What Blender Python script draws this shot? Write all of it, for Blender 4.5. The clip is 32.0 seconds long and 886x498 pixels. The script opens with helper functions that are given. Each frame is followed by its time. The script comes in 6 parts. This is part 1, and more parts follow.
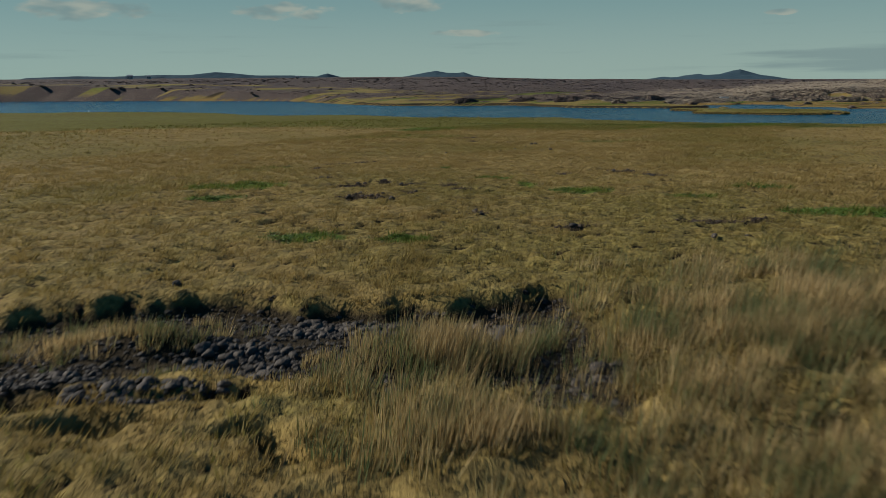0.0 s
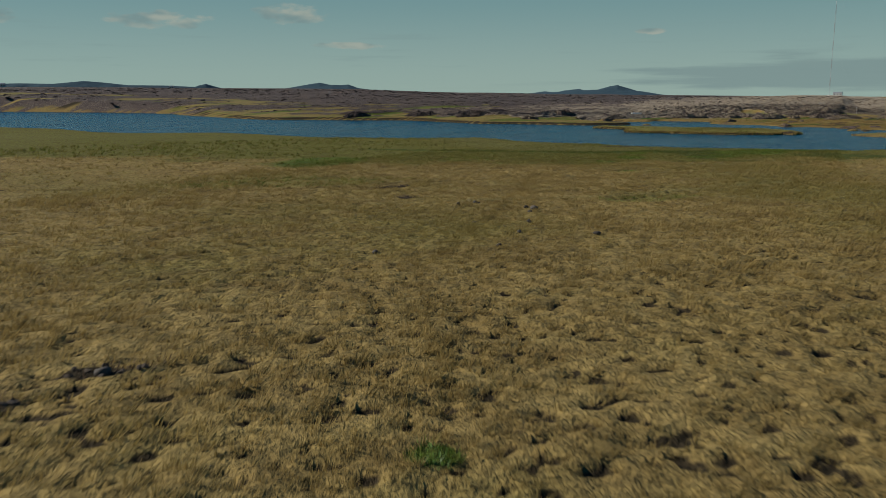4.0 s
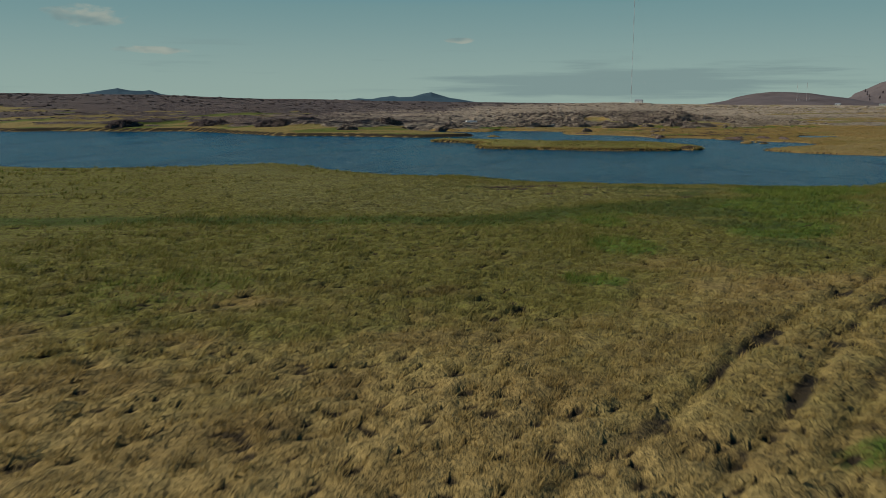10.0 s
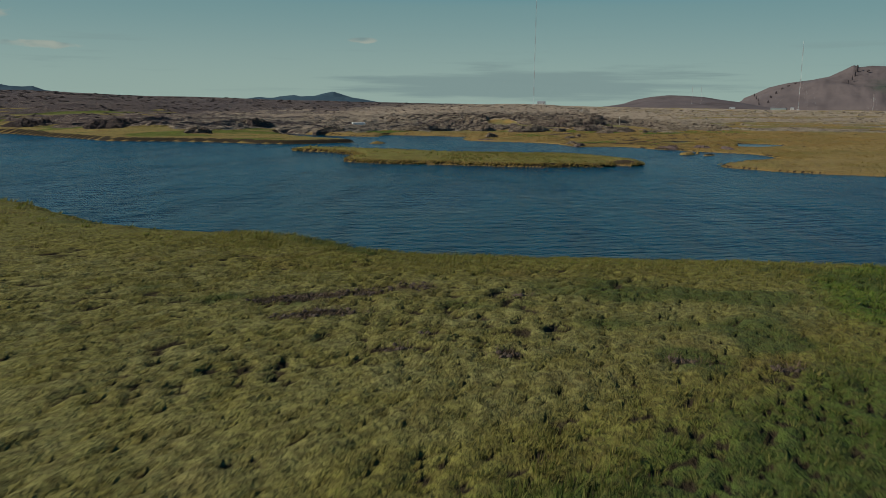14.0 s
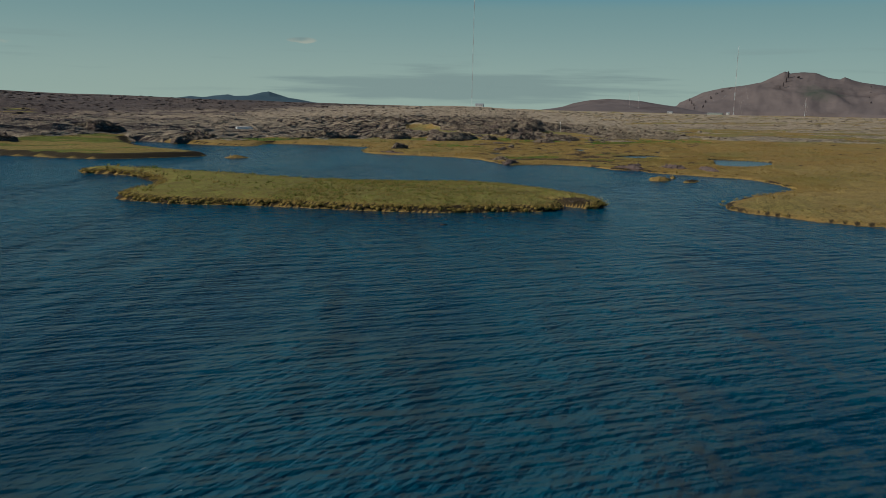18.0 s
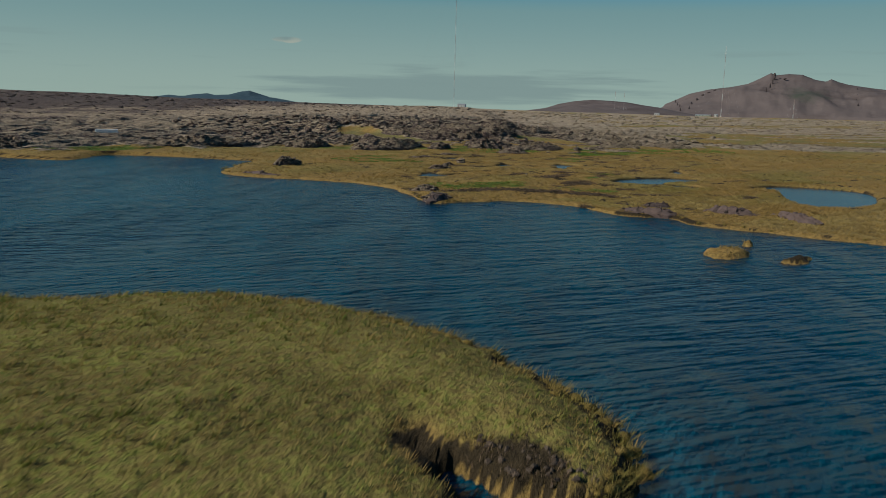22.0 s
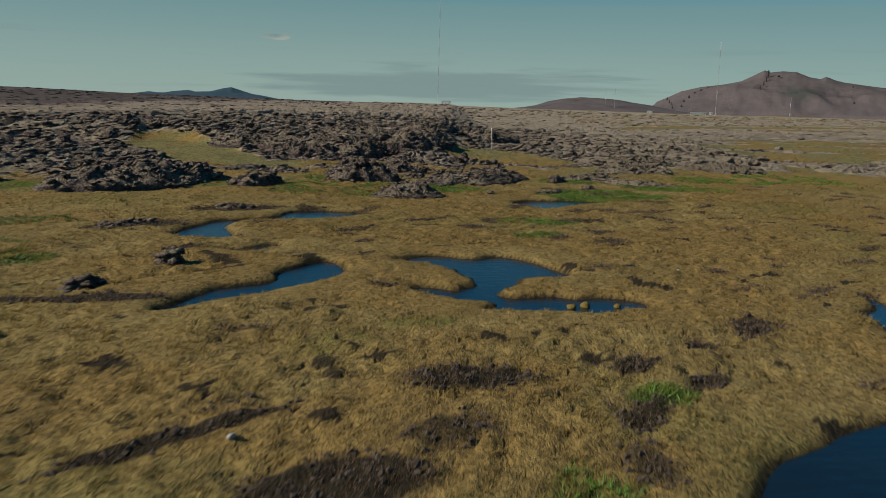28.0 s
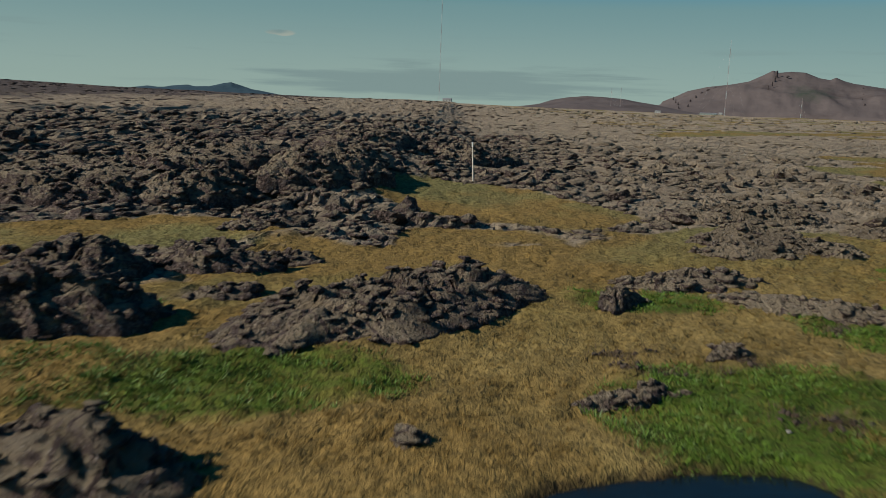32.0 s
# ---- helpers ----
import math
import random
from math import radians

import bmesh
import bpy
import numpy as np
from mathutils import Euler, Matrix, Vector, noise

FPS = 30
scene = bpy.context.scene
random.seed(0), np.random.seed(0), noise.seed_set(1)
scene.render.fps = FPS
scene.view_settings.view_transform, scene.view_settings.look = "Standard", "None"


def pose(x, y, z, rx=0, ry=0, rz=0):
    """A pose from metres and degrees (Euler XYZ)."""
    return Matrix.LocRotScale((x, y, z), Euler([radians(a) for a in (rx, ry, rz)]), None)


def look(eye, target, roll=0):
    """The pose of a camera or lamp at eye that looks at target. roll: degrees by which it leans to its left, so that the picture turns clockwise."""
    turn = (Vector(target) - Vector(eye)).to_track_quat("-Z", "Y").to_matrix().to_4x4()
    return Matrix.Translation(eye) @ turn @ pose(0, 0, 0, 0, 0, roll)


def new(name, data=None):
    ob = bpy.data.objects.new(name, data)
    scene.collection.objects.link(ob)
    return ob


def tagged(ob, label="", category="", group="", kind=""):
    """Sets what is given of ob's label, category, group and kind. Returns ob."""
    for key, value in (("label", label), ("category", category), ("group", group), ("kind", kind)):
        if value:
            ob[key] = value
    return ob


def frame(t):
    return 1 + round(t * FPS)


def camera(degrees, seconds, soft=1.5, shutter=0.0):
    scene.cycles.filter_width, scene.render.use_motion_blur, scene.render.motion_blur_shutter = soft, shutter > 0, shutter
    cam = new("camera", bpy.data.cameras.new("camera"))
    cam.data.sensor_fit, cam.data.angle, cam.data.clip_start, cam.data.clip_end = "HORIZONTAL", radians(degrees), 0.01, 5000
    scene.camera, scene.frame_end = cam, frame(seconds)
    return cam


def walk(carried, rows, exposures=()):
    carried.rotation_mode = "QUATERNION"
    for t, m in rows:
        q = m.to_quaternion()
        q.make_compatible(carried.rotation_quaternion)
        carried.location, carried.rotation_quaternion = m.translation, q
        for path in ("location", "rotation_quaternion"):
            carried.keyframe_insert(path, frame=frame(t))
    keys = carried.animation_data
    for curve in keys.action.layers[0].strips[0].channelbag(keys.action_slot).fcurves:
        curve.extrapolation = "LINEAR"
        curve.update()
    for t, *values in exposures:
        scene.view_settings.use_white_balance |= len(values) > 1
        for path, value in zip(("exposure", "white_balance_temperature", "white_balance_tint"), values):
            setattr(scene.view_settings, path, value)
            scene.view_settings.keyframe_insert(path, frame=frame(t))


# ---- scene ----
cam = camera(56.9, 32.0, soft=0.85, shutter=0.3)
PATH = [
    (0, (2.273, -2.12, 8.208), (2.348, -0.16, 7.816), -0.7),
    (0.5, (1.848, 2.942, 8.209), (1.964, 4.901, 7.821), -0.7),
    (1, (1.59, 7.925, 8.268), (1.736, 9.883, 7.884), -0.5),
    (1.5, (1.475, 12.829, 8.29), (1.656, 14.784, 7.909), -0.6),
    (2, (1.483, 17.735, 8.345), (1.69, 19.688, 7.967), -0.3),
    (2.5, (1.691, 22.592, 8.321), (1.94, 24.541, 7.947), -0.3),
    (3, (2.01, 27.408, 8.294), (2.294, 29.353, 7.924), -0.2),
    (3.5, (2.373, 32.133, 8.219), (2.691, 34.074, 7.852), -0.2),
    (5.5, (3.609, 50.92, 7.51), (4.077, 52.832, 7.156), 0.5),
    (6, (4.578, 55.333, 7.507), (5.098, 57.232, 7.155), 0.5),
    (6.5, (5.692, 59.722, 7.509), (6.252, 61.61, 7.159), 0.4),
    (7, (6.968, 64.112, 7.516), (7.557, 65.991, 7.167), 0.4),
    (7.5, (8.41, 68.54, 7.572), (9.026, 70.41, 7.222), 0.2),
    (8, (10.01, 72.867, 7.551), (10.633, 74.735, 7.201), 0.2),
    (8.5, (11.784, 77.18, 7.516), (12.425, 79.042, 7.167), 0.2),
    (9, (13.664, 81.528, 7.519), (14.342, 83.377, 7.171), 0.2),
    (9.5, (15.567, 85.816, 7.499), (16.3, 87.644, 7.151), 0.1),
    (10, (17.558, 89.969, 7.47), (18.328, 91.782, 7.122), 0.0),
    (10.5, (19.688, 94.052, 7.447), (20.487, 95.852, 7.1), 0.1),
    (11, (21.893, 98.031, 7.41), (22.712, 99.822, 7.064), 0.2),
    (11.5, (24.157, 101.939, 7.416), (25.004, 103.718, 7.07), 0.2),
    (12, (26.576, 105.858, 7.425), (27.439, 107.629, 7.079), 0.3),
    (12.5, (29.13, 109.7, 7.403), (30.017, 111.459, 7.056), 0.4),
    (13, (31.845, 113.67, 7.384), (32.761, 115.414, 7.037), 0.5),
    (13.5, (34.699, 117.637, 7.366), (35.65, 119.361, 7.019), 0.5),
    (14, (37.638, 121.505, 7.278), (38.614, 123.216, 6.932), 0.6),
    (14.5, (40.694, 125.398, 7.227), (41.69, 127.098, 6.882), 0.6),
    (15, (43.888, 129.277, 7.234), (44.901, 130.966, 6.889), 0.7),
    (15.5, (47.672, 132.984, 7.211), (48.692, 134.67, 6.865), 1.0),
    (17.5, (61.13, 149.0, 7.432), (62.215, 150.646, 7.092), 1.1),
    (18, (64.842, 153.266, 7.46), (65.942, 154.901, 7.12), 1.2),
    (18.5, (68.709, 157.635, 7.441), (69.821, 159.262, 7.1), 1.3),
    (19, (72.774, 162.151, 7.355), (73.892, 163.773, 7.014), 1.3),
    (19.5, (77.037, 166.773, 7.278), (78.162, 168.39, 6.937), 1.5),
    (20, (81.396, 171.428, 7.258), (82.524, 173.043, 6.916), 1.5),
    (20.5, (85.927, 176.17, 7.167), (87.055, 177.786, 6.826), 1.5),
    (21, (90.523, 180.877, 7.092), (91.652, 182.492, 6.753), 1.5),
    (21.5, (94.958, 185.284, 7.069), (96.089, 186.899, 6.731), 1.6),
    (22, (99.409, 189.593, 7.126), (100.539, 191.207, 6.788), 1.5),
    (22.5, (103.759, 193.73, 7.103), (104.893, 195.342, 6.762), 1.5),
    (23, (108.291, 198.038, 7.109), (109.426, 199.649, 6.769), 1.5),
    (23.5, (112.804, 202.303, 7.108), (113.939, 203.914, 6.77), 1.5),
    (24, (117.324, 206.547, 7.139), (118.459, 208.157, 6.799), 1.6),
    (24.5, (121.783, 210.799, 7.255), (122.92, 212.408, 6.913), 1.8),
    (26.5, (138.895, 228.153, 6.855), (140.032, 229.762, 6.513), 1.6),
    (27, (143.077, 232.768, 6.837), (144.22, 234.373, 6.493), 1.7),
    (27.5, (147.363, 237.484, 6.845), (148.506, 239.089, 6.502), 1.7),
    (28, (151.474, 242.164, 6.781), (152.624, 243.764, 6.438), 1.6),
    (28.5, (155.446, 246.69, 6.798), (156.596, 248.291, 6.456), 1.7),
    (29, (159.173, 250.95, 6.842), (160.322, 252.551, 6.499), 1.8),
    (29.5, (162.943, 255.257, 6.683), (164.093, 256.856, 6.339), 1.8),
    (30, (166.422, 259.282, 6.769), (167.573, 260.88, 6.426), 1.9),
    (30.5, (169.972, 263.392, 6.832), (171.123, 264.99, 6.485), 2.0),
    (31, (173.432, 267.395, 6.827), (174.582, 268.995, 6.482), 2.0),
    (31.5, (177.038, 271.62, 6.784), (178.183, 273.222, 6.438), 2.1),
    (32, (181.423, 277.049, 6.836), (182.569, 278.651, 6.487), 2.2),
]
walk(cam, [(t, look(eye, target, roll)) for t, eye, target, roll in PATH], [(0, 0.16), (32, 0.16)])

# ---- sun, sky and white balance ----
SUN_AZ, SUN_EL = -72.0, 31.0


def sky_world():
    w = bpy.data.worlds.new("sky")
    scene.world = w
    w.use_nodes = True
    nt = w.node_tree
    nt.nodes.clear()
    N = lambda kind: nt.nodes.new(kind)

    def val(v):
        n = N("ShaderNodeValue")
        n.outputs[0].default_value = v
        return n.outputs[0]

    def calc(op, a, b=None, c=None):
        n = N("ShaderNodeMath")
        n.operation = op
        for i, q in enumerate((a, b, c)):
            if q is None:
                continue
            if isinstance(q, (int, float)):
                n.inputs[i].default_value = q
            else:
                nt.links.new(q, n.inputs[i])
        return n.outputs[0]

    def ramp(x, lo, hi):
        n = N("ShaderNodeMapRange")
        n.interpolation_type = "SMOOTHSTEP"
        nt.links.new(x, n.inputs[0])
        n.inputs[1].default_value, n.inputs[2].default_value = lo, hi
        return n.outputs[0]

    sky = N("ShaderNodeTexSky")
    sky.sky_type, sky.sun_disc = "NISHITA", False
    sky.sun_elevation, sky.sun_rotation = radians(SUN_EL), radians(SUN_AZ)
    sky.air_density, sky.dust_density, sky.ozone_density, sky.altitude = 1.0, 0.15, 2.2, 20
    tc = N("ShaderNodeTexCoord")
    sep = N("ShaderNodeSeparateXYZ")
    nt.links.new(tc.outputs["Generated"], sep.inputs[0])
    x, y, z = sep.outputs
    az = calc("MULTIPLY", calc("ARCTAN2", x, y), 57.2958)
    el = calc("MULTIPLY", calc("ARCSINE", z), 57.2958)

    def noise_at(sa, se, off, detail=5.0, rough=0.55):
        comb = N("ShaderNodeCombineXYZ")
        nt.links.new(calc("MULTIPLY_ADD", az, sa, off), comb.inputs[0])
        nt.links.new(calc("MULTIPLY", el, se), comb.inputs[1])
        n = N("ShaderNodeTexNoise")
        n.inputs["Scale"].default_value, n.inputs["Detail"].default_value, n.inputs["Roughness"].default_value = 1.0, detail, rough
        nt.links.new(comb.outputs[0], n.inputs["Vector"])
        return n.outputs[0]

    def blob(a0, e0, wa, we, wob):
        da = calc("DIVIDE", calc("SUBTRACT", az, a0), wa)
        de = calc("DIVIDE", calc("SUBTRACT", el, e0), we)
        r2 = calc("ADD", calc("MULTIPLY", da, da), calc("MULTIPLY", de, de))
        return calc("ADD", calc("SUBTRACT", 1.0, r2), calc("MULTIPLY", calc("SUBTRACT", wob, 0.5), 2.6))

    fine, streak = noise_at(0.55, 1.5, 3.0), noise_at(0.10, 1.6, 11.0)
    # the long grey bank low over the plain
    bank = ramp(blob(36, 1.4, 16, 1.25, streak), 0.05, 0.75)
    # thin streaks higher up
    thin = calc("MULTIPLY", ramp(streak, 0.56, 0.74), calc("MULTIPLY", ramp(el, 0.4, 1.6), ramp(el, 6.5, 2.5)))
    puffs = None
    for a0, e0, wa, we in ((-21, 4.95, 5.2, 0.8), (-8.4, 4.95, 3.8, 0.7), (0.2, 5.5, 3.2, 0.75), (-33, 5.2, 4, 0.8), (4.0, 3.45, 3.0, 0.3), (24, 4.3, 1.2, 0.25)):
        b = ramp(blob(a0, e0, wa, we, fine), 0.25, 0.95)
        puffs = b if puffs is None else calc("MAXIMUM", puffs, b)

    def mix(fac, a, b):
        n = N("ShaderNodeMix")
        n.data_type = "RGBA"
        nt.links.new(fac, n.inputs[0])
        for q, s in ((a, n.inputs[6]), (b, n.inputs[7])):
            if isinstance(q, tuple):
                s.default_value = (*q, 1)
            else:
                nt.links.new(q, s)
        return n.outputs[2]

    tint = N("ShaderNodeMix")
    tint.data_type, tint.blend_type = "RGBA", "MULTIPLY"
    tint.inputs[0].default_value = 1.0
    nt.links.new(sky.outputs[0], tint.inputs[6])
    tint.inputs[7].default_value = (*SKY_TINT, 1)
    col = tint.outputs[2]
    veil = mix(ramp(el, 0.0, 8.5), HAZE_LOW, HAZE_HIGH)
    col = mix(calc("MULTIPLY", ramp(el, 9.5, 6.4), 0.92), col, veil)
    col = mix(calc("MULTIPLY", bank, 0.75), col, CLOUD_GREY)
    col = mix(calc("MULTIPLY", thin, 0.35), col, CLOUD_GREY)
    # puffs are pale above and grey below
    up = ramp(noise_at(0.4, 1.1, 7.0, 2.0), 0.35, 0.65)
    col = mix(calc("MULTIPLY", puffs, 0.8), col, mix(up, CLOUD_GREY, CLOUD_PALE))
    bg = N("ShaderNodeBackground")
    nt.links.new(col, bg.inputs[0])
    bg.inputs[1].default_value = SKY_STRENGTH
    out = N("ShaderNodeOutputWorld")
    nt.links.new(bg.outputs[0], out.inputs[0])


SKY_TINT, SKY_STRENGTH = (0.060, 0.70, 0.98), 0.06
HAZE_LOW, HAZE_HIGH = (4.5, 5.8, 5.2), (2.3, 4.1, 4.2)
CLOUD_GREY, CLOUD_PALE = (2.7, 3.9, 3.9), (5.2, 5.7, 4.9)
sky_world()
sun = new("sun", bpy.data.lights.new("sun", "SUN"))
sun.data.energy, sun.data.angle, sun.data.color = 5.0, radians(0.6), (1.0, 0.93, 0.80)
sd = Vector((math.sin(radians(SUN_AZ)) * math.cos(radians(SUN_EL)), math.cos(radians(SUN_AZ)) * math.cos(radians(SUN_EL)), math.sin(radians(SUN_EL))))
sun.matrix_world = look(sd * 100, (0, 0, 0))

# ---- materials ----


class Nodes:
    """A small wrapper to write node materials briefly."""

    def __init__(self, name):
        self.mat = bpy.data.materials.new(name)
        self.mat.use_nodes = True
        self.nt = self.mat.node_tree
        self.nt.nodes.clear()
        self.out = self.nt.nodes.new("ShaderNodeOutputMaterial")
        self.bsdf = self.nt.nodes.new("ShaderNodeBsdfPrincipled")
        self.nt.links.new(self.bsdf.outputs[0], self.out.inputs[0])
        self.pos = self.nt.nodes.new("ShaderNodeNewGeometry").outputs["Position"]

    def put(self, socket, v):
        if isinstance(v, (int, float)):
            socket.default_value = v
        elif isinstance(v, tuple):
            socket.default_value = (*v, 1) if len(v) == 3 and socket.type == "RGBA" else v
        else:
            self.nt.links.new(v, socket)

    def noise(self, scale, detail=4.0, rough=0.55, vec=None, stretch=None):
        n = self.nt.nodes.new("ShaderNodeTexNoise")
        n.inputs["Scale"].default_value, n.inputs["Detail"].default_value, n.inputs["Roughness"].default_value = scale, detail, rough
        vec = vec or self.pos
        if stretch:
            # how often along and across, and the compass turn of the long way
            m = self.nt.nodes.new("ShaderNodeMapping")
            m.vector_type = "TEXTURE"
            m.inputs["Scale"].default_value = [1 / q for q in stretch[:3]]
            if len(stretch) > 3:
                m.inputs["Rotation"].default_value = (0, 0, radians(stretch[3]))
            self.nt.links.new(vec, m.inputs[0])
            vec = m.outputs[0]
        self.nt.links.new(vec, n.inputs["Vector"])
        return n.outputs[0]

    def voronoi(self, scale, feature="F1"):
        n = self.nt.nodes.new("ShaderNodeTexVoronoi")
        n.feature = feature
        n.inputs["Scale"].default_value = scale
        self.nt.links.new(self.pos, n.inputs["Vector"])
        return n.outputs["Distance"]

    def ramp(self, x, lo, hi, a=0.0, b=1.0):
        n = self.nt.nodes.new("ShaderNodeMapRange")
        n.interpolation_type = "SMOOTHSTEP"
        self.put(n.inputs[0], x)
        for i, v in enumerate((lo, hi, a, b)):
            n.inputs[i + 1].default_value = v
        return n.outputs[0]

    def calc(self, op, a, b=0.0):
        n = self.nt.nodes.new("ShaderNodeMath")
        n.operation = op
        self.put(n.inputs[0], a)
        self.put(n.inputs[1], b)
        return n.outputs[0]

    def mix(self, fac, a, b, blend="MIX"):
        n = self.nt.nodes.new("ShaderNodeMix")
        n.data_type, n.blend_type = "RGBA", blend
        self.put(n.inputs[0], fac)
        self.put(n.inputs[6], a)
        self.put(n.inputs[7], b)
        return n.outputs[2]

    def zones(self):
        n = self.nt.nodes.new("ShaderNodeAttribute")
        n.attribute_name = "zone"
        s = self.nt.nodes.new("ShaderNodeSeparateColor")
        self.nt.links.new(n.outputs["Color"], s.inputs[0])
        return (*s.outputs, n.outputs["Alpha"])

    def tones(self):
        n = self.nt.nodes.new("ShaderNodeAttribute")
        n.attribute_name = "tone"
        s = self.nt.nodes.new("ShaderNodeSeparateColor")
        self.nt.links.new(n.outputs["Color"], s.inputs[0])
        return s.outputs

    def random(self, island=False):
        if island:
            return self.nt.nodes.new("ShaderNodeNewGeometry").outputs["Random Per Island"]
        return self.nt.nodes.new("ShaderNodeObjectInfo").outputs["Random"]

    def up(self):
        g = self.nt.nodes.new("ShaderNodeNewGeometry")
        s = self.nt.nodes.new("ShaderNodeSeparateXYZ")
        self.nt.links.new(g.outputs["Normal"], s.inputs[0])
        return s.outputs[2]

    def bump(self, height, strength, distance):
        b = self.nt.nodes.new("ShaderNodeBump")
        b.inputs["Strength"].default_value, b.inputs["Distance"].default_value = strength, distance
        self.nt.links.new(height, b.inputs["Height"])
        self.nt.links.new(b.outputs[0], self.bsdf.inputs["Normal"])

    def thin(self, mat, share):
        """Lets part of the light through, as leaves do."""
        t, m = self.nt.nodes.new("ShaderNodeBsdfTranslucent"), self.nt.nodes.new("ShaderNodeMixShader")
        self.nt.links.new(self.bsdf.inputs["Base Color"].links[0].from_socket, t.inputs[0])
        m.inputs[0].default_value = share
        self.nt.links.new(self.bsdf.outputs[0], m.inputs[1])
        self.nt.links.new(t.outputs[0], m.inputs[2])
        self.nt.links.new(m.outputs[0], self.out.inputs[0])
        return mat

    def done(self, color, rough=0.9, metal=0.0, spec=None):
        self.put(self.bsdf.inputs["Base Color"], color)
        self.put(self.bsdf.inputs["Roughness"], rough)
        self.put(self.bsdf.inputs["Metallic"], metal)
        if spec is not None:
            self.put(self.bsdf.inputs["Specular IOR Level"], spec)
        return self.mat


def lava_color(n, lo=0.34, hi=0.70):
    """Dark scoria with pale grey-green moss on what faces up."""
    rock = n.mix(n.noise(1.7, 6, 0.65), (0.040, 0.029, 0.028), (0.146, 0.104, 0.094))
    rock = n.mix(n.ramp(n.noise(7.0, 5, 0.7), 0.45, 0.66), rock, (0.225, 0.172, 0.150))
    crack = n.ramp(n.calc("ADD", n.voronoi(0.55, "DISTANCE_TO_EDGE"), n.calc("MULTIPLY", n.noise(2.0, 3), 0.12)), 0.05, 0.10, 0.7, 0.0)
    moss = n.mix(n.ramp(n.noise(0.35, 4), 0.35, 0.65), (0.215, 0.170, 0.122), (0.320, 0.255, 0.178))
    up = n.up()
    cover = n.calc("ADD", up, n.calc("MULTIPLY", n.calc("SUBTRACT", n.noise(2.8, 8, 0.78), 0.5), 2.4))
    # the moss gives way to bare dark scoria towards the west
    side = n.nt.nodes.new("ShaderNodeVectorMath")
    side.operation = "DOT_PRODUCT"
    n.nt.links.new(n.pos, side.inputs[0])
    side.inputs[1].default_value = (0.807, -0.59, 0.0)
    west = n.ramp(n.calc("ADD", side.outputs["Value"], n.calc("MULTIPLY", n.noise(0.03, 5, 0.65), 150.0)), 0.0, -110.0, 0.0, 0.8)
    rock = n.mix(west, rock, n.mix(0.7, rock, (0.016, 0.015, 0.016)))
    bare = n.ramp(n.calc("ADD", n.noise(0.035, 4, 0.6), n.calc("MULTIPLY", n.noise(0.3, 3), 0.4)), 0.50, 0.75, 0.35, 0.0)
    col = n.mix(n.ramp(n.calc("SUBTRACT", n.calc("SUBTRACT", cover, n.calc("SUBTRACT", n.calc("ADD", bare, west), n.ramp(side.outputs["Value"], -16.0, 12.0, 0.0, 0.95))), crack), lo, hi), rock, moss)
    # flecks of pale lichen
    return n.mix(n.ramp(n.noise(11.0, 5, 0.65), 0.60, 0.68, 0.0, 0.75), col, (0.46, 0.42, 0.38))


